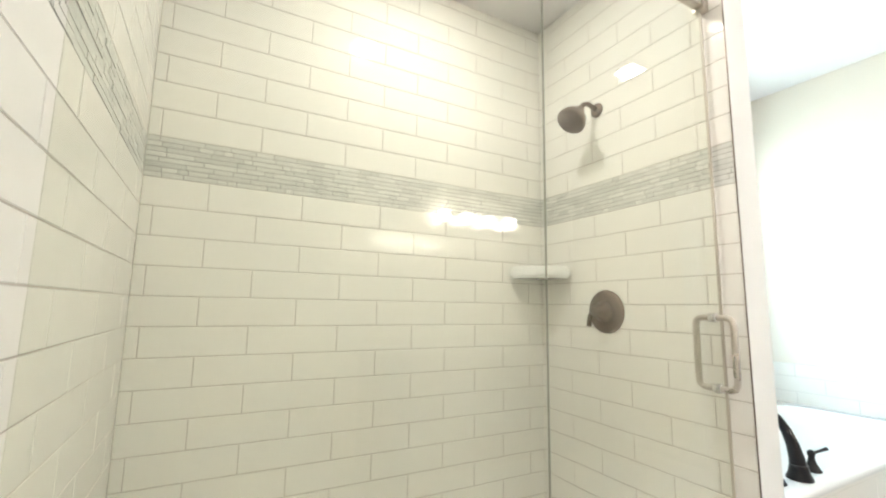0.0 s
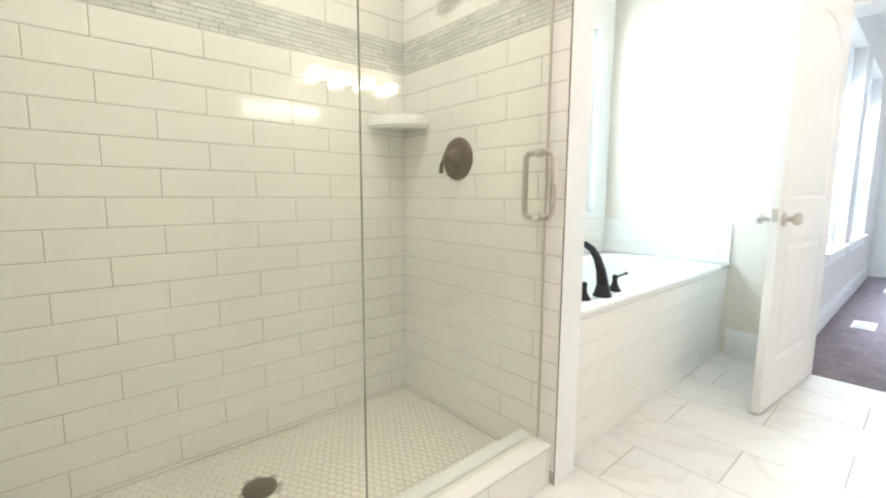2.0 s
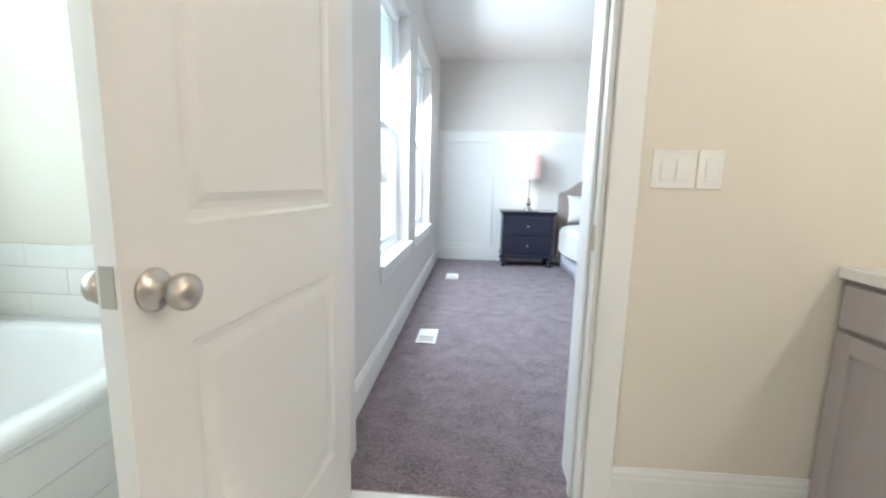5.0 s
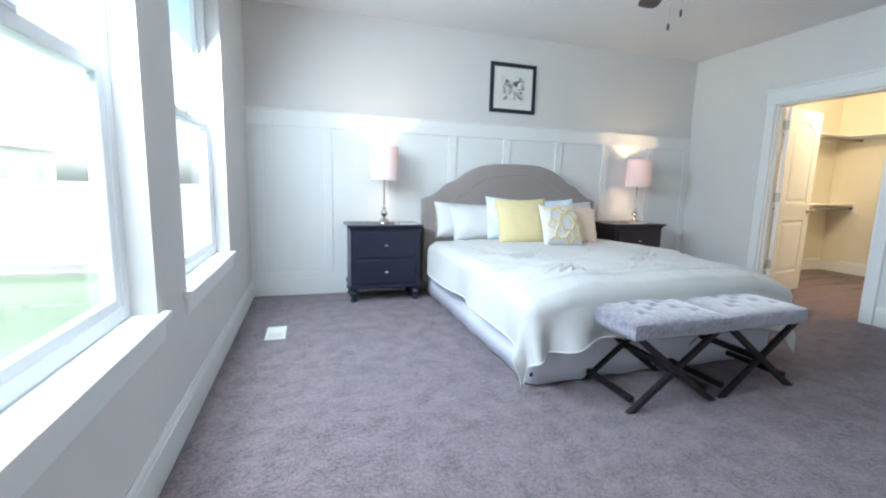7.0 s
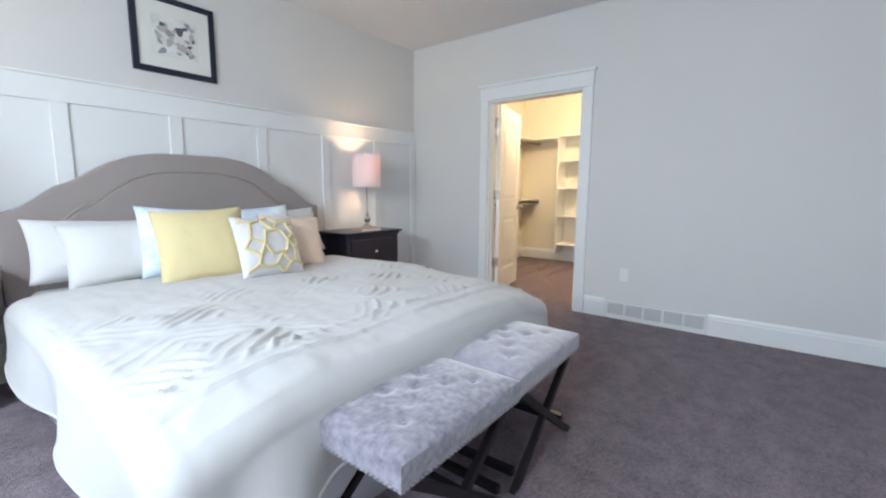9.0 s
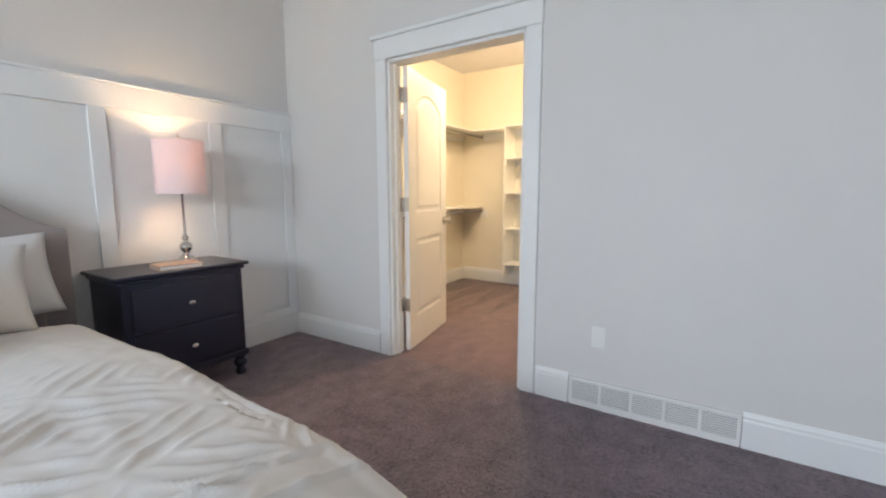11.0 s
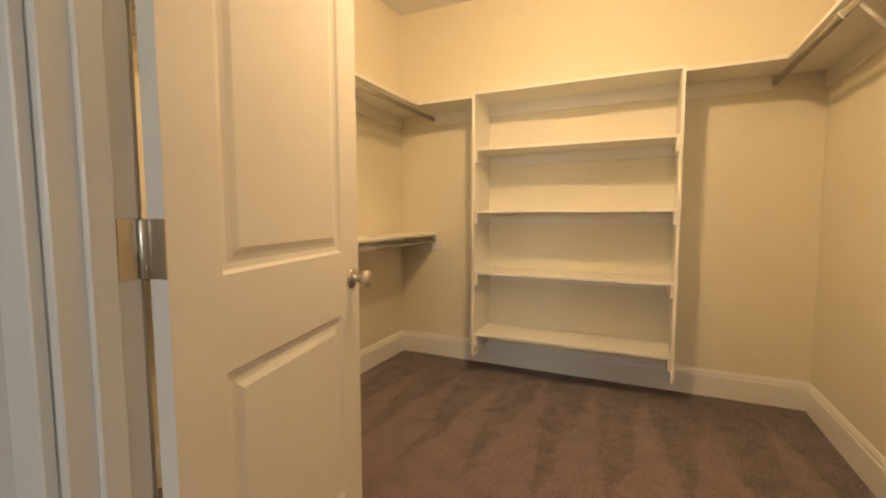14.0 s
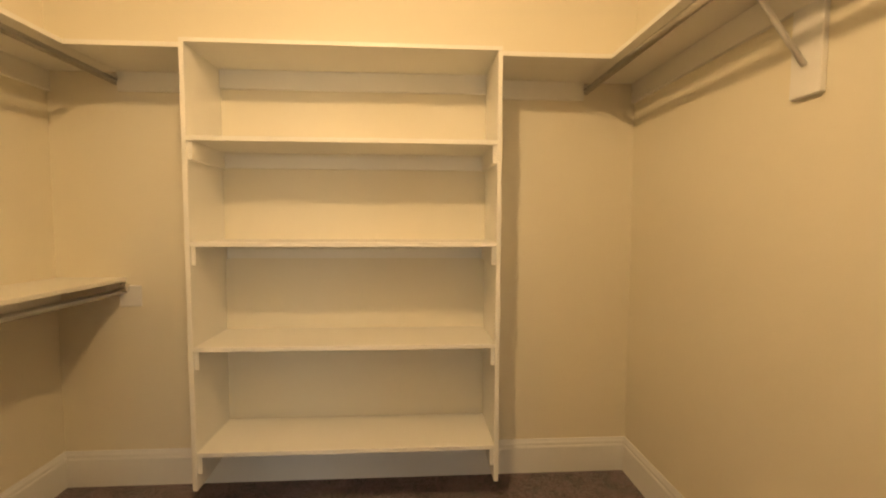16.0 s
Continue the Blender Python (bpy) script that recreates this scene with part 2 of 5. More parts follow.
def shade_material():
    m = bpy.data.materials.new("blush fabric lampshade")
    m.use_nodes = True
    nt = m.node_tree
    nt.nodes.remove(nt.nodes["Principled BSDF"])
    mix, tl, df = nt.nodes.new("ShaderNodeMixShader"), nt.nodes.new("ShaderNodeBsdfTranslucent"), nt.nodes.new("ShaderNodeBsdfDiffuse")
    noi = nt.nodes.new("ShaderNodeTexNoise")
    noi.inputs["Scale"].default_value = 300
    ramp = nt.nodes.new("ShaderNodeMix")
    ramp.data_type = "RGBA"
    ramp.inputs["A"].default_value, ramp.inputs["B"].default_value = (0.9, 0.5, 0.47, 1), (0.82, 0.42, 0.4, 1)
    nt.links.new(noi.outputs["Fac"], ramp.inputs["Factor"])
    nt.links.new(ramp.outputs["Result"], tl.inputs[0])
    df.inputs[0].default_value = (0.8, 0.7, 0.71, 1)
    mix.inputs[0].default_value = 0.965
    nt.links.new(tl.outputs[0], mix.inputs[1])
    nt.links.new(df.outputs[0], mix.inputs[2])
    nt.links.new(mix.outputs[0], nt.nodes["Material Output"].inputs[0])
    return m


SHADE = shade_material()


def carpet_material(name, low, high, wedges=False):
    """Cut pile: brushed patches, tufts and yarn; wedges are the marks that a vacuum cleaner leaves."""
    m = bpy.data.materials.new(name)
    m.use_nodes = True
    nt = m.node_tree
    b = nt.nodes["Principled BSDF"]
    b.inputs["Roughness"].default_value, b.inputs["Sheen Weight"].default_value = 0.95, 0.35
    b.inputs["Sheen Tint"].default_value = (0.86, 0.94, 1.0, 1)
    b.inputs["Specular IOR Level"].default_value = 0.1
    co = nt.nodes.new("ShaderNodeTexCoord").outputs["Object"]

    def noise_node(scale, detail, distort=0.0, rough=0.6):
        n = nt.nodes.new("ShaderNodeTexNoise")
        n.inputs["Scale"].default_value, n.inputs["Detail"].default_value = scale, detail
        n.inputs["Distortion"].default_value, n.inputs["Roughness"].default_value = distort, rough
        nt.links.new(co, n.inputs["Vector"])
        return n.outputs["Fac"]

    brushed, tufts, yarn = noise_node(8, 5, 0.2), noise_node(55, 4, 0.1), noise_node(150, 3)
    total = None
    for src, lo, hi, w in ((brushed, 0.34, 0.66, 0.42), (tufts, 0.38, 0.62, 0.42), (yarn, 0.38, 0.62, 0.42)):
        r = nt.nodes.new("ShaderNodeMapRange")
        r.inputs["From Min"].default_value, r.inputs["From Max"].default_value, r.inputs["To Max"].default_value = lo, hi, w
        nt.links.new(src, r.inputs["Value"])
        if total is None:
            total = r.outputs[0]
        else:
            k = nt.nodes.new("ShaderNodeMath")
            k.operation = "ADD"
            nt.links.new(total, k.inputs[0])
            nt.links.new(r.outputs[0], k.inputs[1])
            total = k.outputs[0]
    if wedges:
        def calc(op, p, q):
            k = nt.nodes.new("ShaderNodeMath")
            k.operation = op
            for n, val in enumerate((p, q)):
                if isinstance(val, (int, float)):
                    k.inputs[n].default_value = val
                else:
                    nt.links.new(val, k.inputs[n])
            return k.outputs[0]

        sep = nt.nodes.new("ShaderNodeSeparateXYZ")
        nt.links.new(co, sep.inputs[0])
        wobble = calc("MULTIPLY", calc("SUBTRACT", noise_node(3.0, 3), 0.5), 0.22)
        fract = calc("ABSOLUTE", calc("SUBTRACT", calc("FRACT", calc("DIVIDE", calc("ADD", sep.outputs[1], wobble), 0.3), 0), 0.5), 0)
        width_here = calc("MULTIPLY", calc("SUBTRACT", 7.75, calc("ADD", sep.outputs[0], wobble)), 0.42)
        edge = nt.nodes.new("ShaderNodeMapRange")
        edge.inputs["From Min"].default_value, edge.inputs["From Max"].default_value = -0.04, 0.06
        edge.inputs["To Min"].default_value, edge.inputs["To Max"].default_value = -0.16, 0.2
        nt.links.new(calc("SUBTRACT", width_here, fract), edge.inputs["Value"])
        total = calc("ADD", total, edge.outputs[0])
    mix = nt.nodes.new("ShaderNodeMix")
    mix.data_type = "RGBA"
    mix.inputs["A"].default_value, mix.inputs["B"].default_value = (*low, 1), (*high, 1)
    nt.links.new(total, mix.inputs["Factor"])
    nt.links.new(mix.outputs["Result"], b.inputs["Base Color"])
    bp = nt.nodes.new("ShaderNodeBump")
    bp.inputs["Strength"].default_value, bp.inputs["Distance"].default_value = 0.9, 0.012
    nt.links.new(total, bp.inputs["Height"])
    nt.links.new(bp.outputs[0], b.inputs["Normal"])
    return m


CARPET = carpet_material("taupe cut-pile carpet", (0.043, 0.029, 0.033), (0.365, 0.26, 0.288))
# the bedroom carpet again, darkened and reddened to carry the closet's dim warm light
CARPET_CLOSET = carpet_material("taupe cut-pile carpet with vacuum marks", (0.045, 0.026, 0.027), (0.32, 0.2, 0.2), True)


def marble_material():
    m = bpy.data.materials.new("white veined porcelain")
    m.use_nodes = True
    nt = m.node_tree
    b = nt.nodes["Principled BSDF"]
    b.inputs["Roughness"].default_value = 0.42
    geo = nt.nodes.new("ShaderNodeNewGeometry").outputs["Position"]
    info = nt.nodes.new("ShaderNodeObjectInfo").outputs["Random"]
    sc = nt.nodes.new("ShaderNodeMath")
    sc.operation = "MULTIPLY"
    sc.inputs[1].default_value = 40
    nt.links.new(info, sc.inputs[0])
    cmb = nt.nodes.new("ShaderNodeCombineXYZ")
    nt.links.new(sc.outputs[0], cmb.inputs[2])
    add = nt.nodes.new("ShaderNodeVectorMath")
    nt.links.new(geo, add.inputs[0])
    nt.links.new(cmb.outputs[0], add.inputs[1])
    n = nt.nodes.new("ShaderNodeTexNoise")
    n.inputs["Scale"].default_value, n.inputs["Detail"].default_value, n.inputs["Distortion"].default_value = 1.6, 5, 1.2
    nt.links.new(add.outputs[0], n.inputs["Vector"])
    d = nt.nodes.new("ShaderNodeMath")
    d.operation = "SUBTRACT"
    d.inputs[1].default_value = 0.5
    nt.links.new(n.outputs["Fac"], d.inputs[0])
    a = nt.nodes.new("ShaderNodeMath")
    a.operation = "ABSOLUTE"
    nt.links.new(d.outputs[0], a.inputs[0])
    ramp = nt.nodes.new("ShaderNodeValToRGB")
    ramp.color_ramp.elements[0].position, ramp.color_ramp.elements[0].color = 0.0, (0.69, 0.662, 0.625, 1)
    ramp.color_ramp.elements[1].position, ramp.color_ramp.elements[1].color = 0.03, (0.76, 0.737, 0.705, 1)
    nt.links.new(a.outputs[0], ramp.inputs[0])
    nt.links.new(ramp.outputs[0], b.inputs["Base Color"])
    return m


MARBLE = marble_material()

# ---------- building helpers ----------


def box(bm, x0, y0, z0, x1, y1, z1, bevel=0.0, seg=1):
    made = bmesh.ops.create_cube(bm, size=1.0)["verts"]
    for v in made:
        v.co = Vector(((x0 + x1) / 2 + v.co.x * (x1 - x0), (y0 + y1) / 2 + v.co.y * (y1 - y0), (z0 + z1) / 2 + v.co.z * (z1 - z0)))
    if bevel:
        edges = list({e for v in made for e in v.link_edges})
        bmesh.ops.bevel(bm, geom=edges, offset=bevel, segments=seg, affect="EDGES", profile=0.5)
    return bm


def boxes(*args, bevel=0.0, seg=1):
    bm = bmesh.new()
    for a in args:
        box(bm, *a, bevel=bevel, seg=seg)
    return bm


def lathe(profile, seg=28, cx=0.0, cy=0.0, cz=0.0):
    """A turned shape from (radius, height) pairs."""
    bm = bmesh.new()
    rings = []
    for r, z in profile:
        rings.append([bm.verts.new((cx + max(r, 1e-4) * math.cos(2 * math.pi * i / seg), cy + max(r, 1e-4) * math.sin(2 * math.pi * i / seg), cz + z)) for i in range(seg)])
    for a, b in zip(rings, rings[1:]):
        for i in range(seg):
            bm.faces.new((a[i], a[(i + 1) % seg], b[(i + 1) % seg], b[i]))
    bm.faces.new(list(reversed(rings[0])))
    bm.faces.new(rings[-1])
    for f in bm.faces:
        f.smooth = len(f.verts) == 4
    return bm


def tube(points, radius, seg=12, closed=False):
    """A round bar along points; radius is a number or one for each point."""
    bm = bmesh.new()
    pts = [Vector(p) for p in points]
    rings = []
    for i, p in enumerate(pts):
        a = pts[i - 1] if (i or closed) else p
        b = pts[(i + 1) % len(pts)] if (i < len(pts) - 1 or closed) else p
        t = (b - a).normalized()
        u = t.cross(Vector((0, 0, 1)) if abs(t.z) < 0.9 else Vector((1, 0, 0))).normalized()
        if rings:
            u = (prev - t * prev.dot(t)).normalized()
        prev, w = u, t.cross(u)
        r = radius[i] if isinstance(radius, (list, tuple)) else radius
        rings.append([bm.verts.new(p + (u * math.cos(2 * math.pi * k / seg) + w * math.sin(2 * math.pi * k / seg)) * r) for k in range(seg)])
    pairs = list(zip(rings, rings[1:])) + ([(rings[-1], rings[0])] if closed else [])
    for a, b in pairs:
        for k in range(seg):
            bm.faces.new((a[k], a[(k + 1) % seg], b[(k + 1) % seg], b[k])).smooth = True
    if not closed:
        bm.faces.new(list(reversed(rings[0])))
        bm.faces.new(rings[-1])
    return bm


def prism(outline, axis, lo, hi, bevel=0.0):
    """An outline of (a, b) pairs pushed out along an axis."""
    bm = bmesh.new()
    put = {"x": lambda a, b, c: (c, a, b), "y": lambda a, b, c: (a, c, b), "z": lambda a, b, c: (a, b, c)}[axis]
    lower = [bm.verts.new(put(a, b, lo)) for a, b in outline]
    upper = [bm.verts.new(put(a, b, hi)) for a, b in outline]
    n = len(outline)
    bm.faces.new(lower)
    bm.faces.new(list(reversed(upper)))
    for i in range(n):
        bm.faces.new((lower[i], upper[i], upper[(i + 1) % n], lower[(i + 1) % n]))
    bmesh.ops.recalc_face_normals(bm, faces=bm.faces)
    if bevel:
        bmesh.ops.bevel(bm, geom=list(bm.edges), offset=bevel, segments=2, affect="EDGES")
    return bm


def mesh_of(name, bm, material):
    me = bpy.data.meshes.new(name)
    bm.normal_update()
    bm.to_mesh(me)
    bm.free()
    me.materials.append(material)
    return me


def part(name, bm, material, parent, label=""):
    """One mesh object under a thing or a part; the mesh is given in the parent's own space."""
    ob = new(name, mesh_of(name, bm, material))
    ob.parent = parent
    return tagged(ob, label) if label else ob


def thing(name, label, category, m=None, group="", bm=None, material=None, kind=""):
    ob = new(name, mesh_of(name, bm, material) if bm else None)
    if m is not None:
        ob.matrix_world = m
    return tagged(ob, label, category, group, kind)


def structure(name, bm, material, label=""):
    return tagged(new(name, mesh_of(name, bm, material)), label or name.replace("_", " "), name.split("_")[0], kind="structure")


def smooth(bm):
    for f in bm.faces:
        f.smooth = True
    return bm


def smooth_by_angle(ob, angle=35):
    for p in ob.data.polygons:
        p.use_smooth = True
    ob.data.set_sharp_from_angle(angle=radians(angle))
    return ob


PIECES = {}


def piece(name, parent, material, w, h, t, m, inset=0.0015):
    """A tile or strip of its own: local x is its width, y its height, z its thickness."""
    key = (name, round(w, 3), round(h, 3), round(t, 4), material.name)
    if key not in PIECES:
        bm = bmesh.new()
        i = inset
        low = [bm.verts.new(c) for c in ((0, 0, 0), (w, 0, 0), (w, h, 0), (0, h, 0))]
        mid = [bm.verts.new(c) for c in ((0, 0, t - i), (w, 0, t - i), (w, h, t - i), (0, h, t - i))]
        top = [bm.verts.new(c) for c in ((i, i, t), (w - i, i, t), (w - i, h - i, t), (i, h - i, t))]
        bm.faces.new(top)
        for a, b in ((low, mid), (mid, top)):
            for k in range(4):
                bm.faces.new((a[k], a[(k + 1) % 4], b[(k + 1) % 4], b[k]))
        PIECES[key] = mesh_of(name, bm, material)
    ob = new(name, PIECES[key])
    ob.parent = parent
    ob.matrix_basis = m
    return ob


def wall_pose(origin, u, v):
    """The pose of a tiled plane: u and v run along it, and it faces u x v."""
    u, v = Vector(u), Vector(v)
    n = u.cross(v)
    return Matrix.Translation(origin) @ Matrix((u, v, n)).transposed().to_4x4()


def running_bond(name, parent, material, plane, u0, u1, rows, length, shift, gap=0.0024, thick=0.008, inset=0.0015, jitter=0.0004):
    """Courses of tiles: rows are (v0, v1, offset in or out of bond)."""
    rnd = random.Random(len(name) + int(1000 * abs(u0)))
    for v0, v1, odd in rows:
        u = u0 + ((shift + (length / 2 if odd else 0)) % length) - length
        while u < u1 - 0.004:
            a, b = max(u, u0), min(u + length, u1)
            if b - a > 0.012:
                piece(name, parent, material, b - a - gap, v1 - v0 - gap, thick, plane @ Matrix.Translation((a + gap / 2, v0 + gap / 2, rnd.uniform(0, jitter))), inset)
            u += length


# ---------- walls, floors, ceilings ----------
T = 0.12


def wall_x(x0, x1, y0, y1, z0, z1, holes):
    """Boxes for a wall that runs along y, with holes (y0, y1, z0, z1) in y order."""
    out, y = [], y0
    for a, b, c, d in holes:
        out.append((x0, y, z0, x1, a, z1))
        if c > z0:
            out.append((x0, a, z0, x1, b, c))
        if d < z1:
            out.append((x0, a, d, x1, b, z1))
        y = b
    out.append((x0, y, z0, x1, y1, z1))
    return out


def wall_y(y0, y1, x0, x1, z0, z1, holes):
    return [(b[1], b[0], b[2], b[4], b[3], b[5]) for b in wall_x(y0, y1, x0, x1, z0, z1, holes)]


BD0, BD1, BDZ = 0.03, 0.902, 2.06     # bath door opening in x
CD0, CD1, CDZ = 2.99, 3.982, 2.05     # closet door opening in y
Z0, Z1 = -0.3, CEIL
structure("wall_window_bedroom", boxes(*wall_x(-0.16, WX, BED_Y0, BED_Y1, Z0, Z1, [(a, b, WIN_Z0 - 0.03, WIN_Z1) for a, b in WINDOWS_BED])), WALL_BED, "greige painted bedroom wall with two tall windows")
structure("wall_headboard", boxes((-0.16, BED_Y1, Z0, 5.28, BED_Y1 + T, Z1)), WALL_BED, "greige painted wall above white wainscot")
structure("wall_closet_back_side", boxes((5.28, CL_Y1, Z0, 8.12, CL_Y1 + T, Z1)), WALL_CL, "warm white closet side wall")
structure("wall_closet_bedroom_side", boxes(*wall_x(BED_X, BED_X + 0.06, BED_Y0, BED_Y1, Z0, Z1, [(CD0, CD1, Z0, CDZ)])), WALL_BED, "pale painted bedroom wall with closet doorway")
structure("wall_closet_inner_side", boxes(*wall_x(BED_X + 0.06, CL_X0, CL_Y0 - T, CL_Y1, Z0, Z1, [(CD0, CD1, Z0, CDZ)])), WALL_CL, "warm white inner closet wall")
structure("wall_closet_east", boxes((CL_X1, CL_Y0 - T, Z0, CL_X1 + T, CL_Y1, Z1)), WALL_CL, "warm white closet end wall behind the shelves")
structure("wall_closet_south", boxes((CL_X0, CL_Y0 - T, Z0, CL_X1, CL_Y0, Z1)), WALL_CL, "warm white closet side wall")
structure("wall_bath_door_bedroom_side", boxes(*wall_y(0.395, BED_Y0, -0.16, BED_X + 0.06, Z0, Z1, [(BD0, BD1, Z0, BDZ)])), WALL_BED, "greige bedroom wall with bathroom doorway")
structure("wall_bath_door", boxes(*wall_y(BATH_Y1, 0.395, -1.4, BATH_X1 + T, Z0, Z1, [(BD0, BD1, Z0, BDZ)])), WALL_BATH, "cream painted bathroom wall with bedroom doorway")
structure("wall_bath_window", boxes(*wall_x(-1.4, BATH_X0, BATH_Y0, BATH_Y1, Z0, Z1, [(a, b, BWIN_Z0, BWIN_Z1) for a, b in WINDOWS_BATH])), WALL_BATH_LIT, "bathroom wall with two windows, cream paint whitened as window-lit")
structure("wall_bath_east", boxes((BATH_X1, BATH_Y0, Z0, BATH_X1 + T, BATH_Y1, Z1)), WALL_BATH, "cream painted bathroom wall above the vanity")
structure("wall_bath_south", boxes((-1.4, BATH_Y0 - T, Z0, BATH_X1 + T, BATH_Y0, Z1)), WALL_BATH, "cream painted bathroom end wall")
SH_END = -0.325
SH_END_S = 0.06
structure("wall_shower_south", boxes((BATH_X0, SH_Y0 - 0.13, Z0, SH_END_S, SH_Y0 - 0.016, Z1), bevel=0.004), WALL_BATH_LIT, "painted partition beside the shower")
structure("wall_shower_north", boxes((BATH_X0, SH_Y1 + 0.016, Z0, SH_END, -1.555, Z1), bevel=0.004), WALL_BATH_LIT, "painted partition between shower and bathtub")
structure("ceiling_bedroom", boxes((-0.16, 0.29, CEIL, BED_X + 0.06, BED_Y1 + T, CEIL + 0.1)), CEILING, "flat white bedroom ceiling")
structure("ceiling_closet", boxes((BED_X + 0.06, CL_Y0 - T, CEIL, CL_X1 + T, CL_Y1 + T, CEIL + 0.1)), CEILING, "flat closet ceiling")
structure("ceiling_bathroom", boxes((-1.4, BATH_Y0 - T, CEIL, BATH_X1 + T, 0.29, CEIL + 0.1)), CEILING, "flat white bathroom ceiling")
structure("ceiling_shower", boxes((BATH_X0, SH_Y0 - 0.016, 2.64, SH_END, SH_Y1 + 0.016, CEIL)), CEILING, "lowered white shower ceiling")

structure("floor_carpet_bedroom", boxes((-0.05, 0.3, -0.1, BED_X + 0.03, BED_Y1, 0)), CARPET, "taupe cut-pile bedroom carpet")
structure("floor_carpet_closet", boxes((BED_X + 0.03, CL_Y0, -0.1, CL_X1, CL_Y1, 0)), CARPET_CLOSET, "taupe cut-pile closet carpet with vacuum marks")
bath_floor = structure("floor_bathroom", boxes((-1.245, BATH_Y0, -0.1, BATH_X1, 0.3, -0.0015)), GROUT, "large white veined porcelain floor tiles")
shower_floor = structure("floor_shower", boxes((BATH_X0, SH_Y0 - 0.016, -0.05, -0.45, SH_Y1 + 0.016, 0.0475)), GROUT, "white hexagon mosaic shower floor")

# ---------- trim ----------


def baseboard(name, a, b, normal, height=0.17, depth=0.016):
    """A moulded skirting along the wall from a to b; normal points into the room."""
    a, b, n = Vector((*a, 0)), Vector((*b, 0)), Vector((*normal, 0))
    section = [(0, 0), (depth, 0), (depth, height - 0.04), (depth - 0.002, height - 0.034), (depth - 0.004, height - 0.032), (depth - 0.004, height - 0.018), (depth - 0.008, height - 0.01), (depth - 0.011, height), (0, height)]
    bm = bmesh.new()
    ends = []
    for p in (a, b):
        ends.append([bm.verts.new(p + n * d + Vector((0, 0, z))) for d, z in section])
    k = len(section)
    for i in range(k):
        bm.faces.new((ends[0][i], ends[1][i], ends[1][(i + 1) % k], ends[0][(i + 1) % k]))
    bm.faces.new(ends[0])
    bm.faces.new(list(reversed(ends[1])))
    bmesh.ops.recalc_face_normals(bm, faces=bm.faces)
    return tagged(structure(name, bm, TRIM, "tall white moulded baseboard"), category="baseboard")


baseboard("baseboard", (WX, BED_Y0), (WX, BED_Y1 - 0.02), (1, 0))
baseboard("baseboard", (BED_X, CD1 + 0.1), (BED_X, BED_Y1 - 0.02), (-1, 0))
baseboard("baseboard", (BED_X, BED_Y0), (BED_X, 1.9), (-1, 0))
baseboard("baseboard", (BED_X, 2.70), (BED_X, CD0 - 0.1), (-1, 0))
baseboard("baseboard", (BD1 + 0.1, BED_Y0), (BED_X, BED_Y0), (0, 1))
baseboard("baseboard", (CL_X1, CL_Y0), (CL_X1, CL_Y1), (-1, 0))
baseboard("baseboard", (CL_X0, CL_Y1), (CL_X1, CL_Y1), (0, -1))
baseboard("baseboard", (CL_X0, CL_Y0), (CL_X1, CL_Y0), (0, 1))
baseboard("baseboard", (CL_X0, CL_Y0), (CL_X0, CD0 - 0.09), (1, 0))
baseboard("baseboard", (BD1 + 0.09, BATH_Y1), (1.63, BATH_Y1), (0, -1))
baseboard("baseboard", (-0.35, BATH_Y1), (BD0 - 0.09, BATH_Y1), (0, -1))

# white wainscot on the headboard wall
wains = tagged(new("wainscot"), "white board-and-batten wainscot on the headboard wall", "wainscot", kind="structure")
WY = BED_Y1
part("back_panel", boxes((WX, WY - 0.008, 0, BED_X, WY, 1.79)), WALL_WHITE, wains)
part("top_rail", boxes((WX, WY - 0.024, 1.65, BED_X, WY - 0.008, 1.79), bevel=0.002), TRIM, wains)
part("cap", boxes((WX, WY - 0.034, 1.79, BED_X, WY, 1.805), bevel=0.003), TRIM, wains)
part("bottom_rail", boxes((WX, WY - 0.024, 0.17, BED_X, WY - 0.008, 0.235), bevel=0.002), TRIM, wains)
part("skirting", boxes((WX, WY - 0.03, 0, BED_X, WY - 0.008, 0.17), bevel=0.004), TRIM, wains)
for xc in (0.06, 0.695, 1.34, 1.99, 2.63, 3.285, 3.93, 4.6, BED_X - 0.045):
    part("batten", boxes((xc - 0.043, WY - 0.024, 0.235, xc + 0.043, WY - 0.008, 1.65), bevel=0.002), TRIM, wains)


def casing(name, pieces_list, label):
    ob = tagged(new(name), label, "door casing", kind="structure")
    for nm, b in pieces_list:
        part(nm, boxes(b, bevel=0.003), TRIM, ob)
    return ob


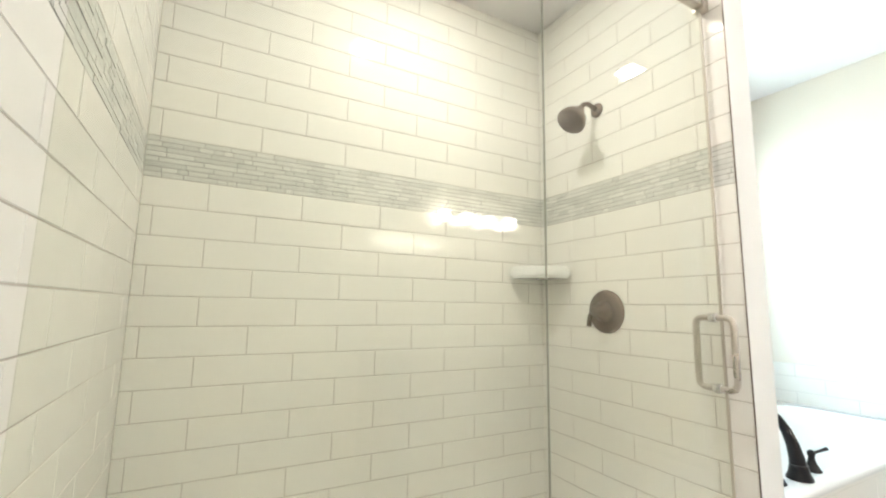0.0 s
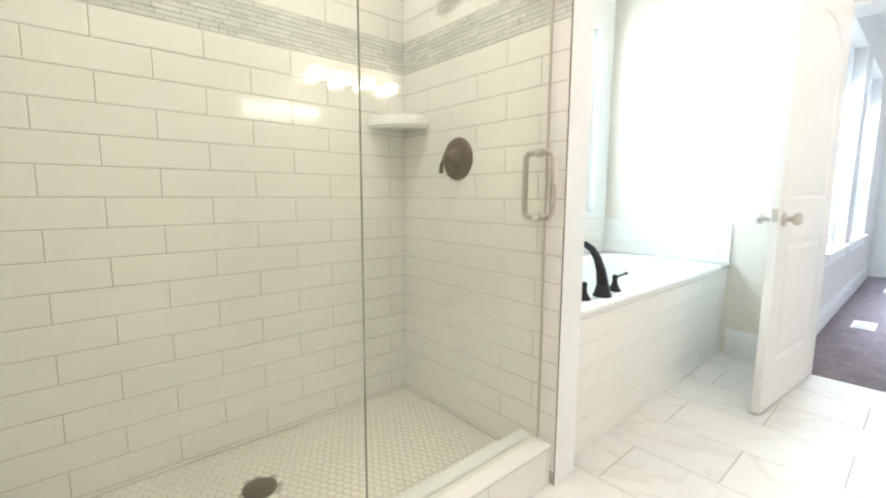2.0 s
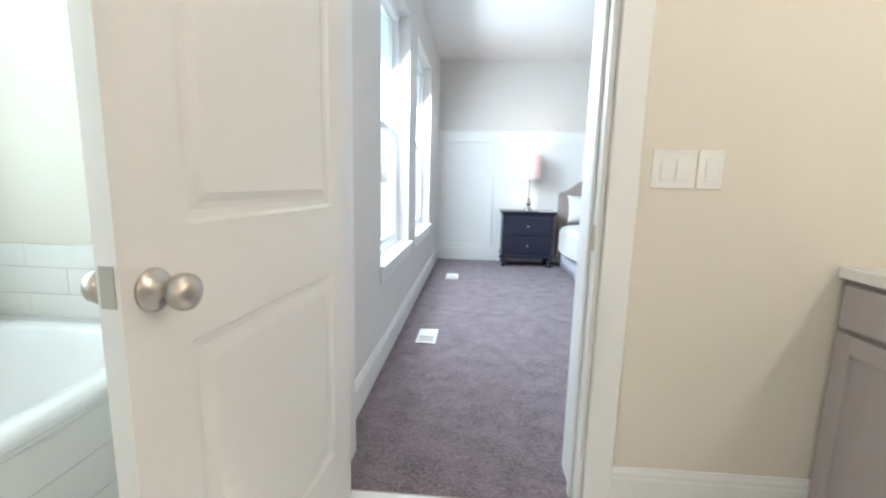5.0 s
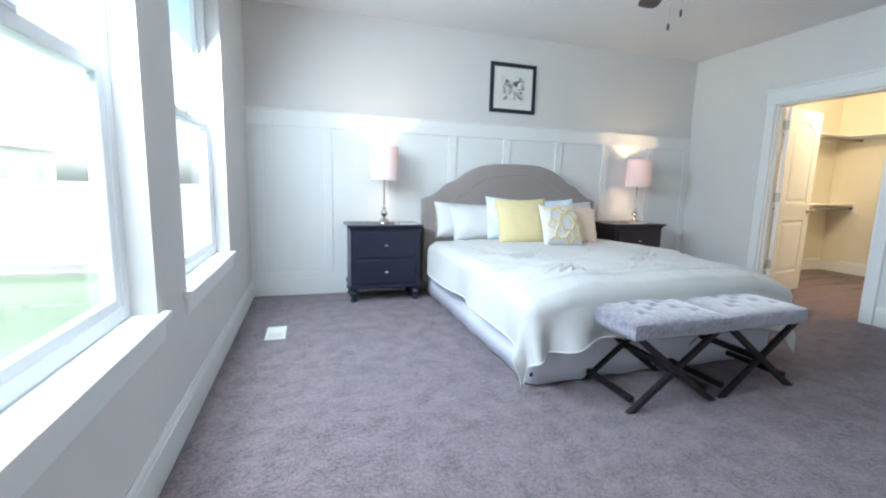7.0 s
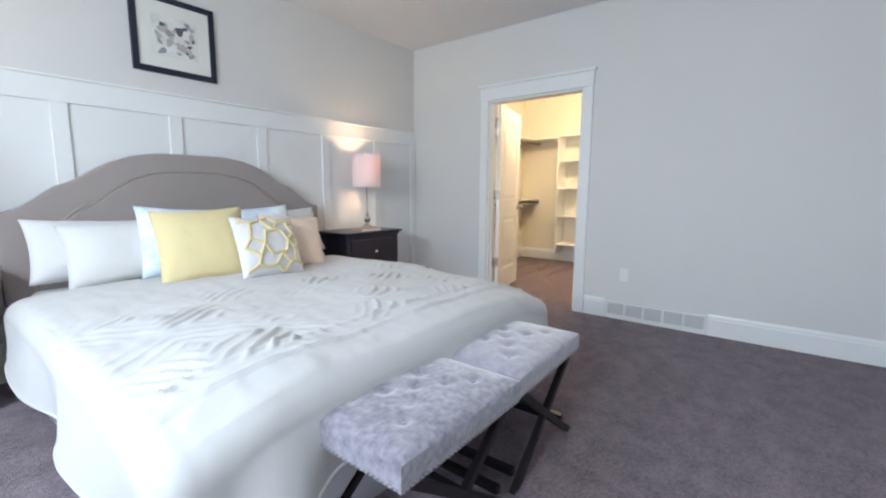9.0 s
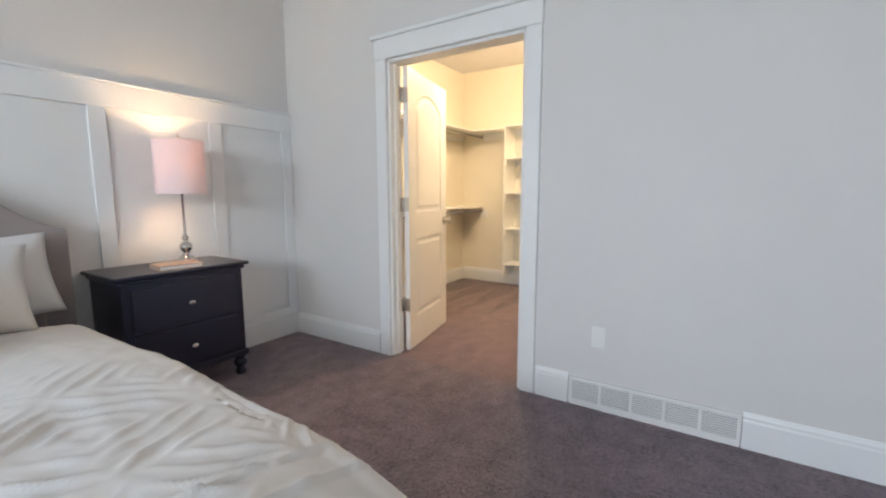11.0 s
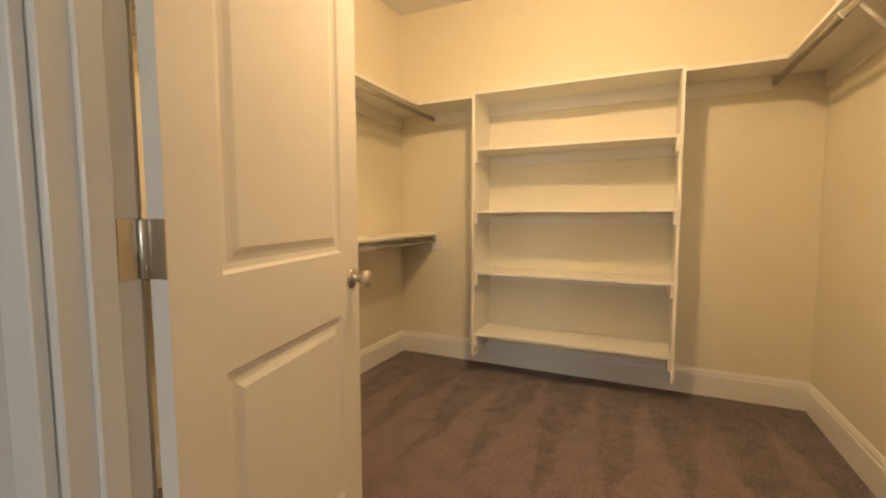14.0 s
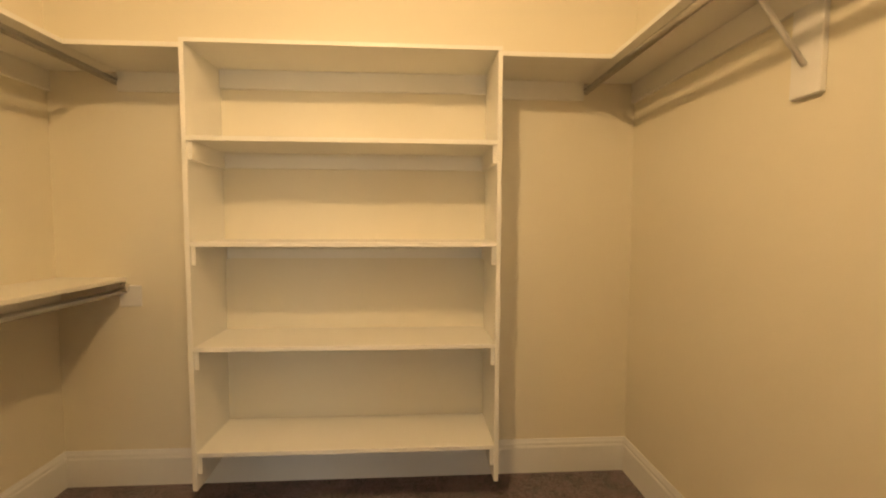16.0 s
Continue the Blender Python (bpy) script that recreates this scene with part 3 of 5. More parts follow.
c = BED_X
casing("trim_closet_door", [
    ("side_casing", (c - 0.02, CD0 - 0.09, 0, c, CD0, CDZ)), ("side_casing", (c - 0.02, CD1, 0, c, CD1 + 0.09, CDZ)),
    ("head_casing", (c - 0.024, CD0 - 0.095, CDZ, c, CD1 + 0.095, CDZ + 0.13)), ("head_cap", (c - 0.04, CD0 - 0.115, CDZ + 0.13, c, CD1 + 0.115, CDZ + 0.155)),
    ("jamb", (c, CD0, 0, CL_X0, CD0 + 0.02, CDZ)), ("jamb", (c, CD1 - 0.02, 0, CL_X0, CD1, CDZ)), ("head_jamb", (c, CD0, CDZ - 0.02, CL_X0, CD1, CDZ)),
    ("stop", (c + 0.04, CD1 - 0.032, 0, c + 0.08, CD1 - 0.02, CDZ - 0.02)), ("stop", (c + 0.04, CD0 + 0.02, 0, c + 0.08, CD0 + 0.032, CDZ - 0.02)),
    ("side_casing", (CL_X0, CD0 - 0.08, 0, CL_X0 + 0.018, CD0, CDZ + 0.08)), ("side_casing", (CL_X0, CD1, 0, CL_X0 + 0.018, CD1 + 0.08, CDZ + 0.08)),
    ("head_casing", (CL_X0, CD0, CDZ, CL_X0 + 0.018, CD1, CDZ + 0.08))], "white craftsman casing round the closet doorway")
y0, y1 = BATH_Y1, BED_Y0
casing("trim_bath_door", [
    ("jamb", (BD0, y0, 0, BD0 + 0.02, y1, BDZ)), ("jamb", (BD1 - 0.02, y0, 0, BD1, y1, BDZ)), ("head_jamb", (BD0 + 0.02, y0, BDZ - 0.02, BD1 - 0.02, y1, BDZ)),
    ("stop", (BD0 + 0.02, y0 + 0.045, 0, BD0 + 0.032, y0 + 0.08, BDZ - 0.02)), ("stop", (BD1 - 0.032, y0 + 0.045, 0, BD1 - 0.02, y0 + 0.08, BDZ - 0.02)),
    ("side_casing", (BD0 - 0.09, y0 - 0.018, 0, BD0, y0, BDZ)), ("side_casing", (BD1, y0 - 0.018, 0, BD1 + 0.09, y0, BDZ)), ("head_casing", (BD0 - 0.095, y0 - 0.022, BDZ, BD1 + 0.095, y0, BDZ + 0.13)),
    ("side_casing", (BD0 - 0.03, y1, 0, BD0, y1 + 0.018, BDZ)), ("side_casing", (BD1, y1, 0, BD1 + 0.09, y1 + 0.018, BDZ)), ("head_casing", (BD0 - 0.03, y1, BDZ, BD1 + 0.095, y1 + 0.022, BDZ + 0.13))], "white casing round the bathroom doorway")
thing("strike_plate", "nickel strike plate on the bathroom door jamb", "strike plate", bm=boxes((BD1 - 0.0225, y0 + 0.01, 0.9, BD1 - 0.02, y0 + 0.04, 0.98)), material=NICKEL)

# ---------- windows ----------


def sash(window, name, x, y0, y1, z0, z1, w=0.045, d=0.03):
    s = part(name, boxes((x - d, y0, z0, x, y0 + w, z1), (x - d, y1 - w, z0, x, y1, z1), (x - d, y0 + w, z0, x, y1 - w, z0 + w), (x - d, y0 + w, z1 - w, x, y1 - w, z1), bevel=0.003), VINYL, window)
    g = part("pane", boxes((x - d * 0.6, y0 + w, z0 + w, x - d * 0.4, y1 - w, z1 - w)), PANE, s)
    g.visible_shadow = False


def window(name, x, y0, y1, z0, z1, meet, depth, stool=True):
    """A double-hung window set back from the wall face at x."""
    ob = tagged(new(name), "white vinyl double-hung window" + (" with a painted stool" if stool else ""), "window", kind="structure")
    f = 0.05
    xo = x - depth
    part("window_frame", boxes((xo - 0.07, y0, z0, xo, y0 + f, z1), (xo - 0.07, y1 - f, z0, xo, y1, z1), (xo - 0.07, y0 + f, z0, xo, y1 - f, z0 + f), (xo - 0.07, y0 + f, z1 - f, xo, y1 - f, z1), bevel=0.003), VINYL, ob)
    sash(ob, "lower_sash", xo - 0.006, y0 + f, y1 - f, z0 + f - 0.01, meet + 0.02)
    sash(ob, "upper_sash", xo - 0.037, y0 + f, y1 - f, meet - 0.02, z1 - f + 0.01)
    part("sash_lock", boxes((xo - 0.006, (y0 + y1) / 2 - 0.03, meet + 0.02, xo - 0.034, (y0 + y1) / 2 + 0.03, meet + 0.034), bevel=0.003), VINYL, ob)
    if stool:
        part("window_sill", boxes((xo, y0, z0 - 0.03, x, y1, z0), (x, y0 - 0.05, z0 - 0.03, x + 0.035, y1 + 0.05, z0), bevel=0.004), TRIM, ob)
        part("apron", boxes((x, y0 - 0.03, z0 - 0.11, x + 0.014, y1 + 0.03, z0 - 0.03), bevel=0.003), TRIM, ob)
    return ob


for i, (a, b) in enumerate(WINDOWS_BED):
    window("window_%d" % (i + 1), WX, a, b, WIN_Z0, WIN_Z1, 1.47, 0.085)
for i, (a, b) in enumerate(WINDOWS_BATH):
    window("window_%d" % (i + 3), BATH_X0, a, b, BWIN_Z0, BWIN_Z1, 1.6, 0.05, False)

# ---------- doors ----------


def outline(x0, x1, z0, z1, arch, inset, n=14):
    """A panel's edge: straight below, an arch of the given rise on top."""
    x0, x1, z0, z1 = x0 + inset, x1 - inset, z0 + inset, z1 - inset
    pts = [(x0, z0), (x1, z0)]
    for i in range(n + 1):
        u = 1 - 2 * i / n
        pts.append(((x0 + x1) / 2 + u * (x1 - x0) / 2, z1 - arch * (abs(u) ** 2.2)))
    return pts


def door(name, width, height, label, m, knob_side=1):
    """A two-panel door; its hinge edge is at local x 0, its face at local y 0."""
    th = 0.035
    ob = tagged(new(name), label, "door", kind="structure")
    ob.matrix_world = m
    bm = bmesh.new()
    sides = []
    panels = [(0.125, width - 0.125, 1.015, height - 0.13, 0.10), (0.125, width - 0.125, 0.23, 0.82, 0.0)]
    steps = [(0.0, 0.0), (0.008, 0.007), (0.022, 0.009), (0.034, 0.007), (0.05, 0.0015)]
    for y, s in ((0.0, 1), (th, -1)):
        loops = [[bm.verts.new((x, y, z)) for x, z in ((0, 0), (width, 0), (width, height), (0, height))]]
        inner = []
        for x0, x1, z0, z1, arch in panels:
            rings = [[bm.verts.new((x, y + s * d, z)) for x, z in outline(x0, x1, z0, z1, arch, i)] for i, d in steps]
            loops.append(rings[0])
            inner.append(rings)
        edges = []
        for lp in loops:
            for a, b in zip(lp, lp[1:] + lp[:1]):
                edges.append(bm.edges.new((a, b)))
        bmesh.ops.triangle_fill(bm, use_beauty=True, edges=edges)
        for rings in inner:
            for a, b in zip(rings, rings[1:]):
                for i in range(len(a)):
                    bm.faces.new((a[i], a[(i + 1) % len(a)], b[(i + 1) % len(a)], b[i]))
            bm.faces.new(rings[-1])
        sides.append(loops[0])
    for i in range(4):
        bm.faces.new((sides[0][i], sides[0][(i + 1) % 4], sides[1][(i + 1) % 4], sides[1][i]))
    bmesh.ops.recalc_face_normals(bm, faces=bm.faces)
    part("door_slab", bm, DOOR_PAINT, ob)
    for y, s in ((0.0, -1), (th, 1)):
        prof = [(0.033, 0), (0.033, 0.004), (0.028, 0.008), (0.012, 0.01), (0.011, 0.03), (0.016, 0.034), (0.026, 0.042), (0.028, 0.052), (0.026, 0.062), (0.016, 0.068), (0.0, 0.069)]
        k = part("door_knob", lathe(prof), NICKEL, ob, "satin nickel round door knob")
        k.matrix_basis = pose(width - 0.055, y, 0.925, 90 if s < 0 else -90)
    part("latch_plate", boxes((width - 0.001, 0.006, 0.91, width + 0.0015, 0.029, 0.97)), NICKEL, ob)
    for z in (0.29, 1.025, height - 0.24):
        h = part("hinge", boxes((-0.002, 0.0, z, 0.0005, 0.034, z + 0.1)), NICKEL, ob, "satin nickel butt hinge")
        part("knuckle", lathe([(0.006, 0), (0.0075, 0.004), (0.0075, 0.096), (0.006, 0.1)], 12, -0.004, -0.006 if knob_side > 0 else 0.041, z), NICKEL, h)
    return ob


# bathroom door, open against the tub side; closet door, open into the closet
ang_b = math.degrees(math.atan2(-0.83, -0.075))
door("door_1", 0.81, 2.03, "white two-panel bathroom door standing open", pose(0.065, 0.275, 0.012, 0, 0, ang_b))
ang_c = 12.4
door("door_2", 0.758, 2.02, "white two-panel arch-top closet door standing open", pose(5.352, 3.914, 0.012, 0, 0, ang_c), -1)
for z in (0.3, 1.037, 1.8):
    thing("hinge_leaf", "satin nickel hinge leaf on the closet jamb", "hinge", bm=boxes((CL_X0 - 0.036, CD1 - 0.0225, z, CL_X0 - 0.002, CD1 - 0.02, z + 0.1), bevel=0.001), material=NICKEL, group="closet door hinges")


# ---------- bathroom ----------
def bathtub():
    x0, x1, y0, y1, top = -1.229, -0.355, -1.553, 0.278, 0.606
    ob = thing("bathtub", "white acrylic drop-in bathtub in a tiled surround", "bathtub")
    cx, cy = (x0 + x1) / 2 + 0.02, (y0 + y1) / 2
    n = 56

    def ring(hx, hy, z, p, ox=0.0, oy=0.0):
        pts = []
        for i in range(n):
            a = 2 * math.pi * i / n
            c, s = math.cos(a), math.sin(a)
            k = (abs(c) ** p + abs(s) ** p) ** (-1 / p) if p < 20 else 1 / max(abs(c), abs(s))
            pts.append((cx + ox + hx * c * k, cy + oy + hy * s * k, z))
        return pts

    hx, hy = (x1 - x0) / 2, (y1 - y0) / 2
    bm = bmesh.new()
    rings = []
    for r in (ring(hx - 0.003, hy, top - 0.024, 30, -0.02), ring(hx, hy, top - 0.012, 30, -0.02), ring(hx - 0.004, hy - 0.004, top, 30, -0.02),
              ring(hx - 0.095, hy - 0.1, top, 5), ring(hx - 0.105, hy - 0.11, top - 0.008, 5), ring(hx - 0.125, hy - 0.14, top - 0.1, 4.5),
              ring(hx - 0.16, hy - 0.22, top - 0.32, 4), ring(hx - 0.21, hy - 0.3, top - 0.42, 3.5), ring(hx - 0.3, hy - 0.5, top - 0.44, 3)):
        rings.append([bm.verts.new(c) for c in r])
    for a, b in zip(rings, rings[1:]):
        for i in range(n):
            bm.faces.new((a[i], a[(i + 1) % n], b[(i + 1) % n], b[i])).smooth = True
    bm.faces.new(rings[-1])
    bmesh.ops.recalc_face_normals(bm, faces=bm.faces)
    part("tub_shell", bm, ACRYLIC, ob)
    part("drain", lathe([(0.035, 0), (0.035, 0.004), (0.0, 0.006)], 20, -0.78, -0.95, top - 0.441), BLACK_BRONZE, ob)
    return ob


bathtub()
apron = tagged(new("tub_apron", mesh_of("tub_apron", boxes((-0.44, -1.555, -0.008, -0.3763, 0.29, 0.56)), TUB_GROUT)), "white tiled apron in front of the bathtub", "apron", kind="structure")
part("edge_trim", boxes((-0.385, -1.555, 0.561, -0.366, 0.288, 0.58), bevel=0.004), TILE, apron)


def tub_filler():
    ob = thing("tub_filler", "dark bronze high-arc tub spout with flared base", "tub faucet", pose(-0.43, -1.215, 0.606))
    # the stem leans towards the tub as it rises, then bends over in one tapering arc
    keys = [(0.0, 0.03, 0.028), (-0.004, 0.07, 0.0245), (-0.013, 0.115, 0.0205), (-0.03, 0.16, 0.0175), (-0.056, 0.197, 0.0155), (-0.092, 0.218, 0.014),
            (-0.13, 0.216, 0.0135), (-0.162, 0.197, 0.0135), (-0.182, 0.168, 0.014)]
    pts, rad = [], []
    for (ax, az, ar), (bx, bz, br) in zip(keys, keys[1:]):
        for k in range(3):
            u = k / 3
            pts.append((ax + (bx - ax) * u, 0, az + (bz - az) * u))
            rad.append(ar + (br - ar) * u)
    part("spout", tube(pts, rad, 16), BLACK_BRONZE, ob)
    part("base", lathe([(0.041, 0), (0.041, 0.006), (0.034, 0.02), (0.029, 0.04), (0.028, 0.05)]), BLACK_BRONZE, ob)
    part("aerator", lathe([(0.012, 0), (0.0155, 0.002), (0.0155, 0.02), (0.012, 0.026)], 16, -0.181, 0, 0.157), BLACK_BRONZE, ob)
    return ob


tub_filler()


def tub_handle(y, turn):
    ob = thing("tub_tap", "dark bronze lever tap beside the tub spout", "tub tap", pose(-0.447, y, 0.606, 0, 0, turn), "tub taps")
    part("body", lathe([(0.029, 0), (0.029, 0.004), (0.023, 0.012), (0.014, 0.03), (0.0095, 0.05), (0.0125, 0.056), (0.0125, 0.068), (0.006, 0.075), (0.0, 0.076)]), BLACK_BRONZE, ob)
    part("lever", tube([(0, 0, 0.063), (0.015, 0, 0.066), (0.038, 0, 0.073), (0.06, 0, 0.08)], [0.006, 0.005, 0.005, 0.0075], 10), BLACK_BRONZE, ob)


tub_handle(-1.075, 60)
tub_handle(-1.335, 215)

# shower enclosure
curb = tagged(new("shower_curb", mesh_of("shower_curb", boxes((-0.47, SH_Y0, -0.008, -0.3433, SH_Y1, 0.136)), GROUT)), "white tiled shower curb", "curb", kind="structure")
part("curb_cap", boxes((-0.48, SH_Y0, 0.138, -0.425, SH_Y1, 0.154), bevel=0.004), ACRYLIC, curb)
part("curb_cap", boxes((-0.422, SH_Y0, 0.138, -0.34, SH_Y1, 0.15), bevel=0.003), TILE, curb)


def shower_glass():
    ob = thing("shower_enclosure", "frameless clear glass shower enclosure with hinged door", "shower enclosure")
    x = SH_GLASS
    fixed = part("fixed_panel", boxes((x - 0.003, SH_Y0 + 0.006, 0.154, x + 0.003, -2.4187, 2.22)), SHOWER_GLASS, ob, "clear fixed glass panel")
    dr = part("glass_door", boxes((x - 0.003, -2.4172, 0.166, x + 0.003, SH_Y1 - 0.022, 2.22)), SHOWER_GLASS, ob, "clear hinged glass door")
    for g in (fixed, dr):
        g.visible_shadow = False
        edged(g)
    part("seal", boxes((x - 0.004, SH_Y1 - 0.022, 0.166, x + 0.004, SH_Y1 - 0.017, 2.22)), mat("smoky door seal", (0.5, 0.45, 0.39), 0.4), dr, "thin smoky door seal")
    part("header", boxes((x - 0.014, SH_Y0, 2.222, x + 0.014, SH_Y1, 2.262), bevel=0.003), NICKEL, ob, "brushed nickel header rail")
    part("header_bracket", boxes((x - 0.02, SH_Y1 - 0.03, 2.21, x + 0.02, SH_Y1 + 0.001, 2.275), bevel=0.003), NICKEL, ob)
    for z in (0.17, 2.15):
        part("hinge", boxes((x - 0.016, -2.46, z, x + 0.016, -2.37, z + 0.055), bevel=0.003), NICKEL, ob, "nickel glass-to-glass hinge")
    pull = part("door_pull", bmesh.new(), NICKEL, ob, "brushed nickel back-to-back D pull")
    for s in (-1, 1):
        pts = []
        z0, z1, d, r = 0.964, 1.174, 0.056, 0.022
        yy = -1.752
        pts.append((x, yy, z0))
        for i in range(6):
            a = math.pi / 2 * i / 5
            pts.append((x + s * (d - r + r * math.sin(a)), yy, z0 + r - r * math.cos(a)))
        for i in range(6):
            a = math.pi / 2 * i / 5
            pts.append((x + s * (d - r + r * math.cos(a)), yy, z1 - r + r * math.sin(a)))
        pts.append((x, yy, z1))
        part("pull_bar", tube(pts, 0.0095, 14), NICKEL, pull)
    for z in (0.964, 1.174):
        c1 = part("collar", lathe([(0.013, -0.012), (0.014, -0.01), (0.014, 0.01), (0.013, 0.012)], 16), CHROME, pull)
        c1.matrix_basis = pose(x, -1.752, z, 0, 90)
    return ob


shower_glass()


def shower_head():
    ob = thing("shower_fixture", "bronze bell shower head on a short wall arm", "shower head", pose(-0.857, SH_Y1, 2.055))
    f = part("flange", lathe([(0.032, 0), (0.032, 0.004), (0.024, 0.012), (0.012, 0.014)]), BRONZE, ob)
    f.matrix_basis = pose(0, 0, 0, 90)
    part("arm", tube([(0, 0, 0), (0, -0.035, 0.012), (0, -0.06, 0.016), (0, -0.085, 0.006), (0, -0.1, -0.02)], 0.0105, 12), BRONZE, ob)
    h = part("head", lathe([(0.012, 0.0), (0.019, -0.008), (0.019, -0.02), (0.016, -0.028), (0.034, -0.04), (0.052, -0.06), (0.06, -0.082), (0.061, -0.094), (0.056, -0.099), (0.0, -0.1)]), BRONZE, ob)
    h.matrix_basis = pose(0, -0.098, -0.014, -40)
    return ob


shower_head()


def shower_valve():
    ob = thing("shower_valve", "bronze round shower valve with lever handle", "shower valve", pose(-0.845, SH_Y1, 1.185))
    f = part("escutcheon", lathe([(0.088, 0), (0.088, 0.003), (0.08, 0.011), (0.05, 0.016), (0.035, 0.018)], 40), BRONZE, ob)
    f.matrix_basis = pose(0, 0, 0, 90)
    h = part("hub", lathe([(0.046, 0.014), (0.04, 0.022), (0.03, 0.04), (0.024, 0.052), (0.022, 0.066), (0.016, 0.073), (0.0, 0.074)]), BRONZE, ob)
    h.matrix_basis = pose(0, 0, 0, 90)
    part("lever", tube([(0, -0.05, 0), (-0.02, -0.058, -0.006), (-0.034, -0.06, -0.02), (-0.038, -0.06, -0.06)], [0.011, 0.009, 0.008, 0.01], 12), BRONZE, ob)
    return ob


shower_valve()


def corner_shelf():
    n = 12
    pts = [(-1.226, SH_Y1 - 0.003)]
    r = 0.2
    for i in range(n + 1):
        a = math.pi / 2 * i / n
        pts.append((-1.226 + r * math.sin(a) * 1.0, SH_Y1 - 0.003 - r * math.cos(a)))
    bm = prism(pts, "z", 1.33, 1.385, 0.012)
    return thing("corner_shelf", "white ceramic corner shelf in the shower", "corner shelf", bm=bm, material=ACRYLIC)


corner_shelf()
thing("shower_drain", "round dark bronze shower drain", "drain", bm=lathe([(0.055, 0), (0.055, 0.004), (0.05, 0.006), (0.0, 0.005)], 32, -0.923, -2.515, 0.049), material=BRONZE)
dl = thing("shower_downlight", "round recessed shower downlight", "downlight", pose(-0.67, -2.465, 2.64))
part("ring", lathe([(0.085, -0.004), (0.085, 0), (0.065, 0), (0.065, -0.005)], 32), PLASTIC, dl)
part("lens", lathe([(0.064, -0.0035), (0.05, -0.006), (0.0, -0.006)], 32), CAN_GLOW, dl)
# made-up second fixture, set at the added bath fill lamp
copy_thing(dl, pose(0.55, -0.85, CEIL))


# vanity along the east wall
def vanity_unit(y1, y0):
    ob = thing("vanity_cabinet", "taupe grey shaker vanity cabinet with bar pulls", "vanity cabinet", None, "vanity cabinets")
    x = 1.635
    part("body", boxes((x, y0, 0.1, 2.2, y1, 0.845)), GREY_CAB, ob)
    part("toe_kick", boxes((x + 0.06, y0, 0.0, 2.2, y1, 0.1)), GREY_CAB, ob)

    def front(name, a, b, z0, z1, shaker=True):
        if shaker:
            w = 0.055
            bm = boxes((x - 0.02, a, z0, x, a + w, z1), (x - 0.02, b - w, z0, x, b, z1), (x - 0.02, a + w, z0, x, b - w, z0 + w), (x - 0.02, a + w, z1 - w, x, b - w, z1), bevel=0.002)
            box(bm, x - 0.009, a + w, z0 + w, x, b - w, z1 - w)
        else:
            bm = boxes((x - 0.02, a, z0, x, b, z1), bevel=0.003)
        return part(name, bm, GREY_CAB, ob)

    g = 0.012
    front("drawer_front", y0 + g, y1 - g, 0.7, 0.83, False)
    mid = (y0 + y1) / 2
    for a, b, ky in ((y0 + g, mid - 0.002, mid - 0.035), (mid + 0.002, y1 - g, mid + 0.035)):
        d = front("cabinet_door", a, b, 0.115, 0.685)
        part("handle", tube([(x - 0.02, ky, 0.615), (x - 0.042, ky, 0.615), (x - 0.045, ky - 0.012, 0.615), (x - 0.045, ky + 0.012, 0.615)], 0.006, 8), NICKEL, d, "small nickel pull")
    return ob


for k in range(3):
    vanity_unit(0.285 - 0.78 * k, -0.49 - 0.78 * k)
thing("countertop", "white quartz vanity top with square edge", "countertop", bm=boxes((1.605, -2.06, 0.847, 2.2, 0.288, 0.882), bevel=0.003), material=QUARTZ)
vl = thing("vanity_light", "nickel vanity light bar with four square frosted shades", "vanity light", pose(2.2, -1.0, 1.95), "vanity lights")
part("back_plate", boxes((-0.03, -0.42, -0.04, 0, 0.42, 0.04), bevel=0.004), NICKEL, vl)
for k in range(4):
    yy = -0.36 + 0.24 * k
    part("arm", tube([(-0.03, yy, 0), (-0.09, yy, 0), (-0.1, yy, 0.01)], 0.008, 8), NICKEL, vl)
    part("shade", boxes((-0.14, yy - 0.042, 0.0, -0.06, yy + 0.042, 0.09), bevel=0.01, seg=2), FROST, vl, "square frosted glass shade")


copy_thing(vl, pose(0.85, BATH_Y0, 2.1, 0, 0, -90))


def hung_towel():
    ob = thing("hand_towel", "sage and white patterned hand towel on a ring", "towel", pose(1.93, 0.29, 1.47))
    part("ring_post", tube([(0, 0, 0), (0, -0.05, 0)], 0.01, 10), NICKEL, ob)
    part("ring", tube([(0.08 * math.cos(a), -0.05, -0.08 + 0.08 * math.sin(a)) for a in [2 * math.pi * i / 24 for i in range(24)]], 0.005, 8, True), NICKEL, ob)
    bm = bmesh.new()
    cols, rows = 24, 10
    for lay, yoff in ((0, -0.068), (1, -0.034)):
        grid = []
        for j in range(rows + 1):
            v = j / rows
            grid.append([bm.verts.new(((-0.1 + 0.2 * i / cols) * (0.8 + 0.25 * v), yoff + 0.008 * math.sin(i * 0.9 + lay) * (0.3 + 0.7 * v), -0.155 - (0.23 - 0.03 * lay) * v)) for i in range(cols + 1)])
        for j in range(rows):
            for i in range(cols):
                bm.faces.new((grid[j][i], grid[j][i + 1], grid[j + 1][i + 1], grid[j + 1][i])).smooth = True
    cloth = part("cloth", bm, TOWEL, ob)
    cloth.modifiers.new("thickness", "SOLIDIFY").thickness = 0.006
    return ob


hung_towel()


